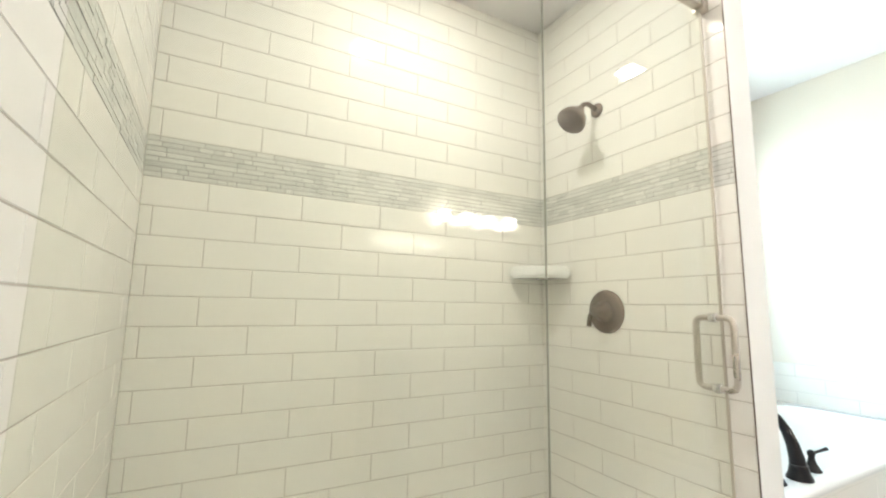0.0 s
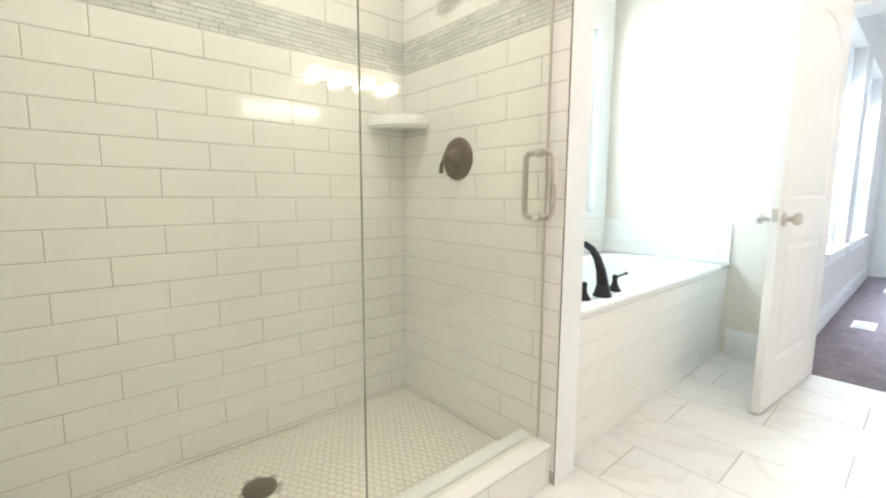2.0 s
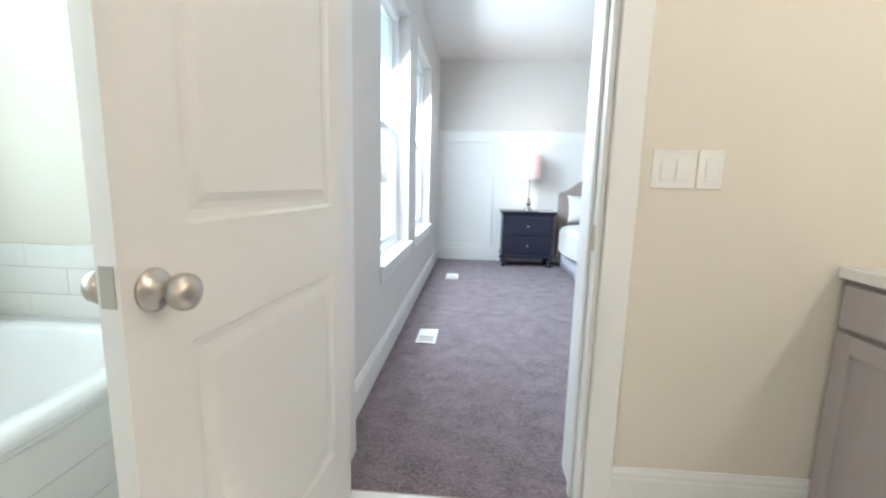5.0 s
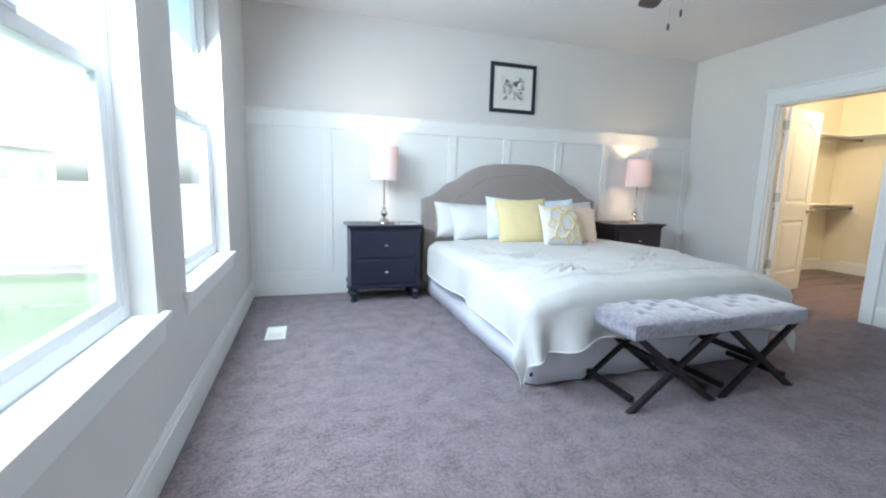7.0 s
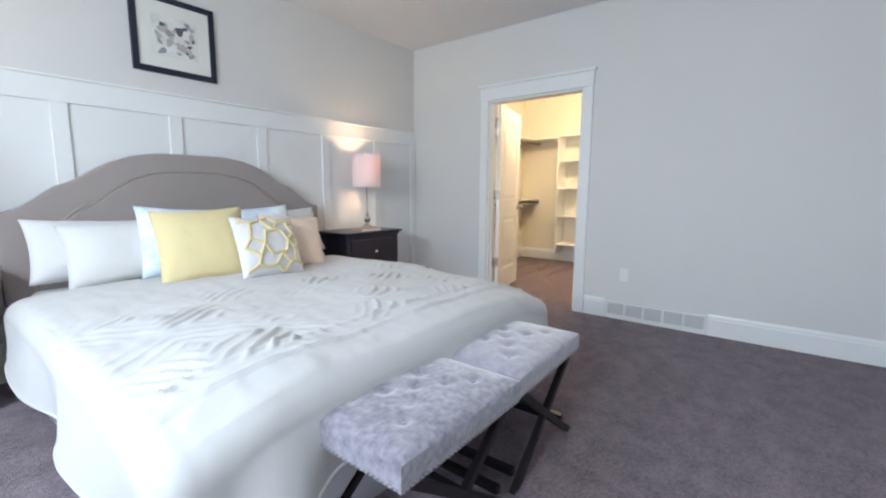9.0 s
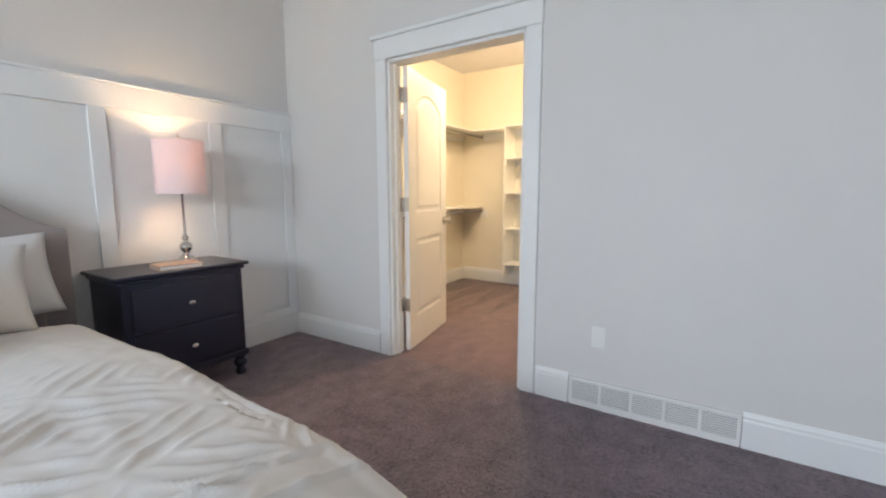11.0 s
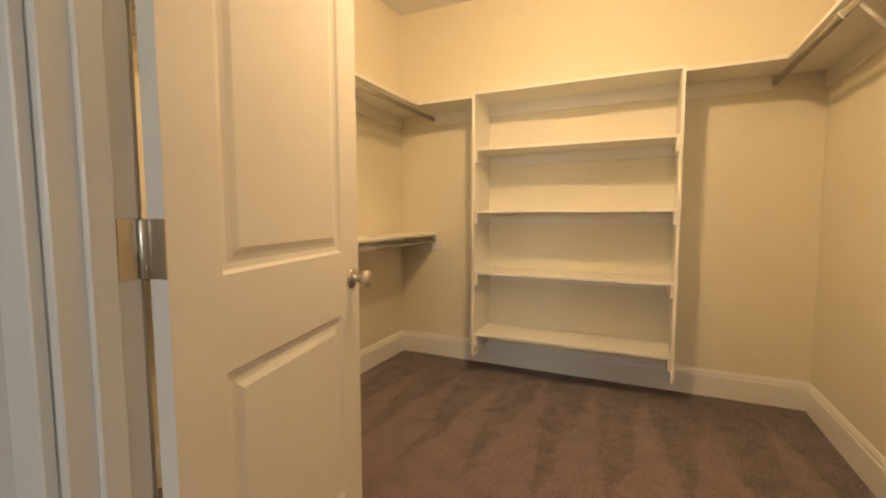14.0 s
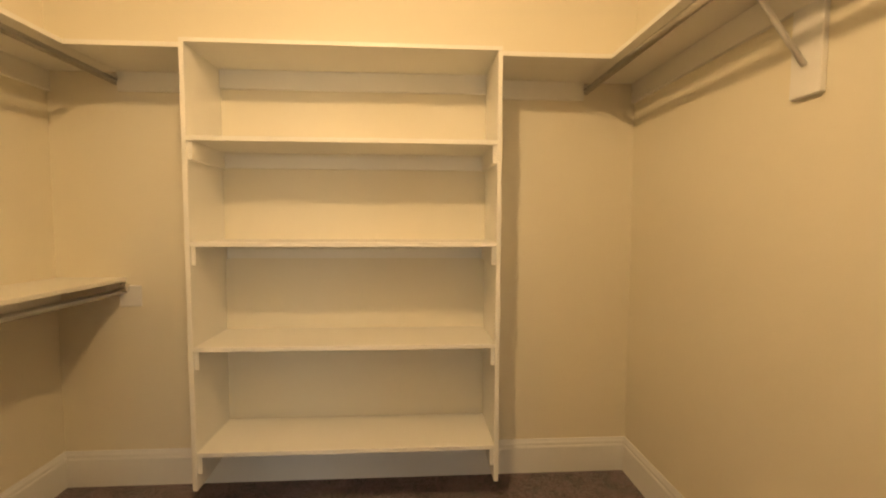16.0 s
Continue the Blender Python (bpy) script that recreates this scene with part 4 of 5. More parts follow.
def plate(name, label, m, rockers, w, h=0.115, slots=False):
    ob = thing(name, label, "switch plate" if not slots else "outlet", m)
    part("cover", boxes((-w / 2, 0, -h / 2, w / 2, 0.006, h / 2), bevel=0.0025), PLASTIC, ob)
    for k in range(rockers):
        xx = (k - (rockers - 1) / 2) * 0.046
        if slots:
            for zz in (-0.02, 0.02):
                part("socket", boxes((xx - 0.016, 0.006, zz - 0.014, xx + 0.016, 0.0075, zz + 0.014), bevel=0.002), PLASTIC, ob)
        else:
            r = part("rocker", boxes((xx - 0.0165, 0.0, -0.033, xx + 0.0165, 0.006, 0.033), bevel=0.001), PLASTIC, ob)
            r.matrix_basis = pose(0, 0.004, 0, 4)
    return ob


plate("light_switch", "white double rocker light switch on the cream wall", pose(1.093, BATH_Y1, 1.157, 0, 0, 180), 2, 0.13)
plate("light_switch", "white single rocker light switch on the cream wall", pose(1.199, BATH_Y1, 1.157, 0, 0, 180), 1, 0.074)
plate("wall_outlet", "white duplex outlet low on the bedroom wall", pose(BED_X, 2.55, 0.4, 0, 0, 90), 1, 0.072, slots=True)

# ---------- bedroom ----------
BX0, BX1, BYF, BYH, BTOP = 1.68, 3.56, 2.58, 4.84, 0.583


def headboard_top(u):
    """Height of the headboard at u, from 0 in the middle to 1 at the side."""
    keys = [(0.0, 1.372), (0.2, 1.37), (0.34, 1.35), (0.46, 1.305), (0.56, 1.245), (0.64, 1.185), (0.69, 1.16), (0.72, 1.155), (0.76, 1.13), (0.83, 1.07), (0.9, 1.02), (0.96, 0.998), (1.0, 0.99)]
    for (a, b), (c, d) in zip(keys, keys[1:]):
        if u <= c:
            t = (u - a) / (c - a)
            return b + (d - b) * t
    return keys[-1][1]


def headboard_outline(shrink, n=64):
    xc, hw = (1.645 + 3.7) / 2, (3.7 - 1.645) / 2
    pts = [(xc - hw + shrink, 0.1), (xc + hw - shrink, 0.1)]
    for i in range(n + 1):
        u = 1 - 2 * i / n
        pts.append((xc + u * (hw - shrink), headboard_top(abs(u)) - shrink))
    return pts


def bed():
    ob = thing("bed", "king bed with taupe upholstered arched headboard", "bed")
    hb = part("headboard", prism(headboard_outline(0.0), "y", 4.86, 4.985, 0.012), LINEN, ob, "taupe linen arched camelback headboard")
    part("border", prism(headboard_outline(0.0), "y", 4.845, 4.862, 0.008), LINEN, hb)
    part("padded_panel", prism(headboard_outline(0.13), "y", 4.82, 4.85, 0.012), LINEN, hb)
    rim = [(x, 4.842, z) for x, z in headboard_outline(0.125)[1:]] + [(headboard_outline(0.125)[0][0], 4.842, 0.1)]
    part("piping", tube(rim, 0.006, 8), mat("nailhead trim", (0.46, 0.4, 0.34), 0.4, 0.6, grain=0.3, scale=120), hb, "antique nailhead trim line")
    part("mattress", boxes((BX0 + 0.05, BYF + 0.06, 0.3, BX1 - 0.05, BYH - 0.02, BTOP - 0.025), bevel=0.05, seg=4), WHITE_COTTON, ob)
    part("box_spring", boxes((BX0 + 0.07, BYF + 0.08, 0.08, BX1 - 0.07, BYH - 0.02, 0.3), bevel=0.02, seg=2), WHITE_COTTON, ob)
    for x in (BX0 + 0.15, BX1 - 0.15):
        for y in (BYF + 0.2, BYH - 0.15):
            part("leg", lathe([(0.025, 0.0), (0.03, 0.08)], 12, x, y, 0), ESPRESSO, ob)
    # gathered bed skirt on three sides
    bm = bmesh.new()
    path = []
    n = 110
    for i in range(n + 1):
        path.append((BX0 + 0.03, BYH - 0.05 + (BYF + 0.05 - BYH + 0.05) * i / n, -1, 0))
    for i in range(1, n + 1):
        path.append((BX0 + 0.03 + (BX1 - BX0 - 0.06) * i / n, BYF + 0.05, 0, -1))
    for i in range(1, n + 1):
        path.append((BX1 - 0.03, BYF + 0.05 + (BYH - BYF - 0.1) * i / n, 1, 0))
    cols = []
    for k, (x, y, nx, ny) in enumerate(path):
        fold = 0.003 * math.sin(k * 0.31) + 0.004 * math.sin(k * 0.11 + 1)
        cols.append([bm.verts.new((x + nx * fold * w + nx * 0.02 * w, y + ny * fold * w + ny * 0.02 * w, z)) for z, w in ((0.36, 0.1), (0.25, 0.5), (0.12, 0.9), (0.012 + 0.004 * math.sin(k * 0.37), 1.15))])
    for a, b in zip(cols, cols[1:]):
        for j in range(3):
            bm.faces.new((a[j], b[j], b[j + 1], a[j + 1])).smooth = True
    sk = part("bed_skirt", bm, SKIRT, ob, "pale lilac-white gathered bed skirt")
    sk.modifiers.new("thickness", "SOLIDIFY").thickness = 0.003
    return ob


bed()


def duvet():
    """One sheet draped over the bed; its pleats run in chevron fields across the middle."""
    drop_s, drop_f, r = 0.35, 0.36, 0.095
    x0, x1, y0, y1 = BX0 + 0.01, BX1 - 0.01, BYF + 0.03, 4.5
    nu, nv = 260, 250
    bm = bmesh.new()
    rnd = Vector((3.1, 7.7, 1.3))
    rows = []
    for j in range(nv + 1):
        row = []
        for i in range(nu + 1):
            u = x0 - drop_s + (x1 - x0 + 2 * drop_s) * i / nu
            v = y0 - drop_f + (y1 - y0 + drop_f) * j / nv
            ex = (x0 - u) if u < x0 else (u - x1 if u > x1 else 0.0)
            ey = (y0 - v) if v < y0 else 0.0
            e = (ex ** 1.75 + ey ** 1.75) ** (1 / 1.75)
            cx, cy = min(max(u, x0), x1), max(v, y0)
            nx, ny = (0.0, 0.0)
            if e > 0:
                lean = math.hypot(ex, ey * 0.75 if ex > 0 else ey)
                nx, ny = (-ex if u < x0 else ex) / lean, -(ey * 0.75 if ex > 0 else ey) / lean
            arc = r * math.pi / 2
            if e < arc:
                a = e / r
                out, down = r * math.sin(a), r * (1 - math.cos(a))
            else:
                out, down = r, r + (e - arc)
            hang = max(0.0, e - arc)
            share = ey / (ex + ey + 1e-6)
            fold = share * 1.1 * math.sin(u * 17 + 5 * noise.noise(Vector((u * 1.7, 0.2, 1)))) + (1 - share) * 0.7 * math.sin(v * 8 + 4 * noise.noise(Vector((0.3, v * 1.3, 4))))
            out += min(hang, 0.26) * (0.08 + 0.12 * share + 0.2 * fold)
            puff = 0.028 * noise.noise(Vector((u * 2.2, v * 2.2, 0.0)) + rnd) + 0.005 * noise.noise(Vector((u * 9, v * 9, 2.0)) + rnd) + 0.0015 * noise.noise(Vector((u * 24, v * 24, 5.0)))
            flat = max(0.0, 1 - e / 0.12)
            # diagonal tucks in fields, each leaning against its neighbour
            wob = noise.noise(Vector((u * 5, v * 5, 9)))
            band = max(0.0, 1 - abs((v - 3.22) / 0.56) ** 6)
            gu, gv = u / 0.27 + 0.12 * wob, v / 0.25 + 0.12 * noise.noise(Vector((u * 4, v * 4, 3)))
            ci, cj = math.floor(gu), math.floor(gv)
            fu, fv = gu - ci - 0.5, gv - cj - 0.5
            side = 1 if (ci + cj) % 2 else -1
            field = min(1.0, 6 * max(0.0, 0.5 - abs(fu)), 6 * max(0.0, 0.5 - abs(fv)))
            lie = (fu * 0.27 * (0.5 + 0.12 * ((ci * 3 + cj) % 3)) + side * fv * 0.25 * 0.8) * 105 + 2 * wob
            tuck = max(0.0, math.sin(lie)) ** 2
            puff += flat * band * field * 0.017 * min(1.0, max(0.0, 0.75 + 2.2 * noise.noise(Vector((u * 2.3, v * 2.3, 8))))) * (tuck - 0.25) * (0.7 + 0.8 * noise.noise(Vector((u * 7, v * 7, 2))))
            puff += flat * (0.004 * noise.noise(Vector((u * 14, v * 9, 7))) + 0.005 * noise.noise(Vector((u * 5, v * 4, 17))))
            # stitched cross tucks near the foot
            for yt in (2.70, 2.80):
                puff += flat * 0.014 * max(0.0, 1 - (v - yt - 0.004 * wob) / 0.035) * (v > yt + 0.004 * wob)
            z = BTOP + 0.03 - down + puff * (1 if e < 0.05 else 0.4)
            head = max(0.0, (v - 4.3) / 0.2)
            z -= 0.02 * head
            # the stuffing thins out towards the two foot corners
            z -= 0.07 * max(0.0, 1 - (min(cx - x0, x1 - cx)) / 0.4) ** 1.5 * max(0.0, 1 - (cy - y0) / 0.45) ** 1.5
            if e == 0:
                z -= 0.018 * max(max(0.0, 1 - (u - x0) / 0.26) ** 2, max(0.0, 1 - (x1 - u) / 0.26) ** 2, max(0.0, 1 - (v - y0) / 0.2) ** 2)
            else:
                z -= 0.018
            row.append(bm.verts.new((cx + nx * out + puff * nx * 0.5, cy + ny * out + puff * ny * 0.5, max(z, 0.02))))
        rows.append(row)
    for a, b in zip(rows, rows[1:]):
        for i in range(nu):
            bm.faces.new((a[i], a[i + 1], b[i + 1], b[i])).smooth = True
    hem = [tuple(rows[j][0].co) for j in range(nv, 0, -1)] + [tuple(v.co) for v in rows[0]] + [tuple(rows[j][nu].co) for j in range(1, nv + 1)]
    ob = thing("duvet", "white pleated comforter draped over the bed", "comforter", bm=bm, material=WHITE_COTTON)
    m = ob.modifiers.new("thickness", "SOLIDIFY")
    m.thickness, m.offset = 0.012, -1
    part("hem", tube(hem, 0.007, 6), WHITE_COTTON, ob, "stitched rolled hem")
    tip = Vector(hem[nv + 4])
    part("care_label", boxes((tip.x + 0.03, tip.y - 0.006, tip.z + 0.02, tip.x + 0.048, tip.y - 0.003, tip.z + 0.042)), BLACK_PAINT, ob, "small black woven label")
    return ob


duvet()


def pillow(name, label, material, w, h, d, m, pattern=None):
    n = 26
    bm = bmesh.new()
    sides = []
    for s in (1, -1):
        grid = []
        for j in range(n + 1):
            row = []
            for i in range(n + 1):
                a, b = -1 + 2 * i / n, -1 + 2 * j / n
                bulge = ((1 - abs(a) ** 2.6) * (1 - abs(b) ** 2.6))
                th = d / 2 * max(0.0, bulge) ** 0.55
                pinch = 1 - 0.07 * (1 - abs(b) ** 2) * abs(a) ** 2
                pinch2 = 1 - 0.07 * (1 - abs(a) ** 2) * abs(b) ** 2
                wr = 0.006 * noise.noise(Vector((a * 3 + w * 9, b * 3, s * 2 + h * 5))) + 0.003 * noise.noise(Vector((a * 8 + w * 9, b * 8, s)))
                row.append(bm.verts.new((a * w / 2 * pinch, -s * (th + wr * (1 if bulge > 0.05 else 0)) - 0.0004 * s, b * h / 2 * pinch2 + h / 2)))
            grid.append(row)
        for j in range(n):
            for i in range(n):
                q = (grid[j][i], grid[j][i + 1], grid[j + 1][i + 1], grid[j + 1][i])
                bm.faces.new(q if s > 0 else tuple(reversed(q))).smooth = True
        sides.append(grid)
    bmesh.ops.remove_doubles(bm, verts=bm.verts, dist=0.0012)
    ob = thing(name, label, "pillow", m, bm=bm, material=material)
    return ob


PZ = BTOP + 0.019
pillow("bed_pillow", "plump white bed pillow against the headboard", PILLOW_COTTON, 0.64, 0.38, 0.18, pose(2.03, 4.62, PZ, -24, 3, 4))
pillow("bed_pillow", "white bed pillow leaning on another pillow", PILLOW_COTTON, 0.64, 0.38, 0.18, pose(2.16, 4.44, PZ, -28, -2, -3))
pillow("bed_pillow", "plump white bed pillow against the headboard", PILLOW_COTTON, 0.62, 0.40, 0.17, pose(3.3, 4.64, PZ, -24, -3, -3))
pillow("bed_pillow", "white bed pillow leaning on another pillow", PILLOW_COTTON, 0.6, 0.40, 0.16, pose(3.16, 4.46, PZ, -28, 2, -6))
pillow("pillow_sham", "pale blue floral square sham", BLUE_SHAM, 0.55, 0.46, 0.16, pose(2.42, 4.33, PZ, -26, 4, -4))
pillow("pillow_sham", "pale blue floral square sham", BLUE_SHAM, 0.55, 0.45, 0.16, pose(2.88, 4.33, PZ, -26, -3, -8))
pillow("throw_pillow", "soft yellow square throw pillow", YELLOW, 0.50, 0.46, 0.17, pose(2.42, 4.1, PZ, -26, -2, -11))
pillow("throw_pillow", "peach satin throw pillow", PEACH, 0.44, 0.39, 0.15, pose(2.97, 4.08, PZ, -26, 5, -8))
lat = pillow("throw_pillow", "pale grey throw pillow with embroidered yellow lattice", GREY_PRINT, 0.42, 0.40, 0.14, pose(2.71, 3.9, PZ, -27, 4, 2))


def lattice(parent, w, h, d):
    """Raised yellow embroidery over the pillow's front: linked hexagons and small diamonds."""
    def place(a, b):
        bulge = (1 - abs(a) ** 2.6) * (1 - abs(b) ** 2.6)
        return (a * w / 2 * 0.97, -(d / 2 * max(0.0, bulge) ** 0.55 + 0.0035), b * h / 2 * 0.97 + h / 2)
    rings = [
        [(-0.2, 0.4), (0.3, 0.45), (0.5, 0.1), (0.35, -0.3), (-0.15, -0.35), (-0.3, 0.0)],
        [(-0.3, 0.0), (-0.68, 0.18), (-0.86, -0.12), (-0.5, -0.38)],
        [(0.06, 0.45), (-0.25, 0.8), (0.05, 0.92), (0.3, 0.72)],
        [(0.18, -0.36), (0.45, -0.62), (0.2, -0.92), (-0.06, -0.68)],
        [(0.5, 0.1), (0.72, 0.32), (0.92, 0.06), (0.7, -0.18)]]
    lines = [
        [(-0.25, 0.8), (-0.6, 0.7), (-0.92, 0.78)], [(-0.68, 0.18), (-0.62, 0.5), (-0.6, 0.7)], [(0.3, 0.72), (0.6, 0.78), (0.92, 0.72)],
        [(0.72, 0.32), (0.62, 0.6), (0.6, 0.78)], [(-0.5, -0.38), (-0.58, -0.66), (-0.9, -0.84)], [(-0.06, -0.68), (-0.35, -0.74), (-0.58, -0.66)],
        [(0.45, -0.62), (0.68, -0.6), (0.92, -0.7)], [(0.7, -0.18), (0.64, -0.42), (0.68, -0.6)]]
    for shape, closed in [(s, True) for s in rings] + [(s, False) for s in lines]:
        pts = []
        for p, q in zip(shape, shape[1:] + (shape[:1] if closed else [])):
            pts += [place(p[0] + (q[0] - p[0]) * s / 5, p[1] + (q[1] - p[1]) * s / 5) for s in range(5)]
        if not closed:
            pts.append(place(*shape[-1]))
        part("embroidery", tube(pts, 0.01, 8, closed), YELLOW, parent, "yellow embroidered lattice line")


lattice(lat, 0.42, 0.40, 0.14)


def nightstand(m, label):
    """Origin at the middle of its back foot line on the floor; it faces -y."""
    w, d, h = 0.66, 0.40, 0.742
    ob = thing("nightstand", label, "nightstand", m, "nightstands")
    part("body", boxes((-w / 2, -d, 0.13, w / 2, 0, h - 0.045), bevel=0.003), BLACK_PAINT, ob)
    part("top", boxes((-w / 2 - 0.035, -d - 0.035, h - 0.022, w / 2 + 0.035, 0.01, h), bevel=0.008, seg=2), BLACK_PAINT, ob)
    part("crown_moulding", boxes((-w / 2 - 0.015, -d - 0.015, h - 0.046, w / 2 + 0.015, 0.0, h - 0.022), bevel=0.008, seg=2), BLACK_PAINT, ob)
    part("base_moulding", boxes((-w / 2 - 0.015, -d - 0.015, 0.128, w / 2 + 0.015, 0.0, 0.166), bevel=0.008, seg=2), BLACK_PAINT, ob)
    for z0, z1 in ((0.18, 0.405), (0.43, 0.665)):
        dr = part("drawer", boxes((-w / 2 + 0.045, -d - 0.012, z0, w / 2 - 0.045, -d + 0.01, z1), bevel=0.005, seg=2), BLACK_PAINT, ob)
        k = part("knob", lathe([(0.006, 0), (0.006, 0.012), (0.014, 0.018), (0.016, 0.025), (0.012, 0.031), (0.0, 0.032)], 16), CHROME, dr, "small oval nickel knob")
        k.matrix_basis = pose(0, -d - 0.012, (z0 + z1) / 2, 90) @ Matrix.Diagonal((1.3, 0.9, 1, 1))
    foot = [(0.02, 0.0), (0.028, 0.006), (0.031, 0.022), (0.024, 0.04), (0.019, 0.048), (0.03, 0.056), (0.041, 0.074), (0.041, 0.088), (0.03, 0.1), (0.024, 0.106), (0.034, 0.114), (0.036, 0.129)]
    for x in (-w / 2 + 0.028, w / 2 - 0.028):
        for y in (-d + 0.028, -0.04):
            part("foot", lathe(foot, 18, x, y, 0), BLACK_PAINT, ob, "turned bun foot")
    return ob


nightstand(pose(1.205, 4.985, 0), "black two-drawer nightstand with turned feet, beside the window wall")
nightstand(pose(4.14, 4.985, 0), "black two-drawer nightstand with turned feet, beside the closet wall")


def table_lamp(x, y, z, label):
    ob = thing("table_lamp", label, "table lamp", pose(x, y, z), "bedside lamps")
    prof = [(0.062, 0), (0.062, 0.006), (0.056, 0.02), (0.044, 0.036), (0.026, 0.05), (0.016, 0.06), (0.016, 0.068), (0.03, 0.085), (0.036, 0.102), (0.03, 0.12), (0.016, 0.132), (0.012, 0.142), (0.02, 0.152), (0.02, 0.162), (0.010, 0.172), (0.0075, 0.19), (0.0075, 0.45), (0.012, 0.455), (0.012, 0.48)]
    part("base", lathe(prof), mat("mercury glass and nickel", (0.6, 0.58, 0.56), 0.16, 1.0, grain=0.2, scale=60, blotch=0.2), ob, "turned silver metal base")
    s = lathe([(0.135, 0.425), (0.135, 0.735)], 48)
    bmesh.ops.delete(s, geom=[f for f in s.faces if len(f.verts) > 4], context="FACES_ONLY")
    sh = part("shade", s, SHADE, ob, "blush pink fabric drum shade")
    for zz in (0.425, 0.735):
        part("shade_rim", tube([(0.135 * math.cos(2 * math.pi * i / 40), 0.135 * math.sin(2 * math.pi * i / 40), zz) for i in range(40)], 0.003, 6, True), SHADE, sh)
    for k in range(3):
        a = 2 * math.pi * k / 3
        part("spider", tube([(0, 0, 0.735), (0.134 * math.cos(a), 0.134 * math.sin(a), 0.733)], 0.002, 6), NICKEL, ob)
    part("harp", tube([(0.0, 0, 0.48), (0.045, 0, 0.53), (0.05, 0, 0.62), (0.03, 0, 0.71), (0, 0, 0.735), (-0.03, 0, 0.71), (-0.05, 0, 0.62), (-0.045, 0, 0.53), (0, 0, 0.48)], 0.0025, 6), NICKEL, ob)
    part("finial", lathe([(0.004, 0.735), (0.004, 0.75), (0.009, 0.757), (0.01, 0.766), (0.005, 0.776), (0.0, 0.778)], 14), NICKEL, ob)
    part("bulb", lathe([(0.011, 0.49), (0.013, 0.505), (0.015, 0.54), (0.015, 0.565), (0.01, 0.583), (0.0, 0.588)], 18), mat("warm lamp bulb", (0.9, 0.85, 0.75), 0.4, emit=((1.0, 0.78, 0.5), 2.5)), ob, "glowing warm bulb")
    lamp("bedside_glow", "POINT", 1.6, (1.0, 0.73, 0.4), pose(x, y, z + 0.632), 0.022)
    return ob


table_lamp(1.215, 4.76, 0.742, "silver table lamp with a blush drum shade, lit")
table_lamp(4.245, 4.79, 0.742, "silver table lamp with a blush drum shade, lit")
bk = thing("book", "slim grey book lying on the nightstand", "book", pose(1.42, 4.68, 0.742, 0, 0, 8))
part("cover", boxes((-0.1, -0.07, 0, 0.1, 0.07, 0.004), (-0.1, -0.07, 0.018, 0.1, 0.07, 0.022), (-0.1, -0.07, 0.004, -0.096, 0.07, 0.018)), BOOK_GREY, bk)
part("pages", boxes((-0.095, -0.066, 0.004, 0.096, 0.066, 0.018)), PAPER, bk)
bk = thing("book", "tan cloth book lying under the bedside lamp", "book", pose(4.13, 4.67, 0.742, 0, 0, -6))
part("cover", boxes((-0.115, -0.08, 0, 0.115, 0.08, 0.004), (-0.115, -0.08, 0.022, 0.115, 0.08, 0.026), (-0.115, -0.08, 0.004, -0.11, 0.08, 0.022)), BOOK_COVER, bk)
part("pages", boxes((-0.11, -0.075, 0.004, 0.11, 0.075, 0.022)), PAPER, bk)


def framed_print():
    x0, x1, z0, z1, y = 2.40, 2.945, 1.935, 2.455, BED_Y1
    ob = thing("framed_print", "black framed floral watercolour print with ivory mat", "picture")
    f = 0.04
    part("picture_frame", boxes((x0, y - 0.025, z0, x0 + f, y, z1), (x1 - f, y - 0.025, z0, x1, y, z1), (x0 + f, y - 0.025, z0, x1 - f, y, z0 + f), (x0 + f, y - 0.025, z1 - f, x1 - f, y, z1), bevel=0.003), BLACK_PAINT, ob)
    part("mat_board", boxes((x0 + f, y - 0.012, z0 + f, x1 - f, y - 0.004, z1 - f)), PAPER, ob)
    xa, xb, za, zb = 2.525, 2.82, 2.06, 2.33
    art = part("print", boxes((xa, y - 0.0155, za, xb, y - 0.0125, zb)), mat("print paper", (0.7, 0.69, 0.66), 0.8, grain=0.2, scale=60, blotch=0.3, blotch_scale=14), ob)
    rnd = random.Random(5)
    tones = [mat("ink %d" % i, c, 0.8, grain=0.3, scale=90) for i, c in enumerate(((0.12, 0.12, 0.13), (0.33, 0.33, 0.34), (0.48, 0.46, 0.43), (0.5, 0.44, 0.4)))]
    for k in range(26):
        cx, cz, r = rnd.uniform(xa + 0.03, xb - 0.03), rnd.uniform(za + 0.03, zb - 0.03), rnd.uniform(0.012, 0.034)
        n, sq, ang = 14, rnd.uniform(0.45, 1.0), rnd.uniform(0, 3.1)
        pts = []
        for i in range(n):
            a = 2 * math.pi * i / n
            rr = r * (1 + 0.18 * math.sin(3 * a + k))
            px, pz = rr * math.cos(a), rr * sq * math.sin(a)
            pts.append((min(max(cx + px * math.cos(ang) - pz * math.sin(ang), xa), xb), min(max(cz + px * math.sin(ang) + pz * math.cos(ang), za), zb)))
        yy = y - 0.0156 - 0.0002 * k
        part("blossom", prism(pts, "y", yy - 0.0002, yy), tones[k % 4], art)
    return ob


framed_print()


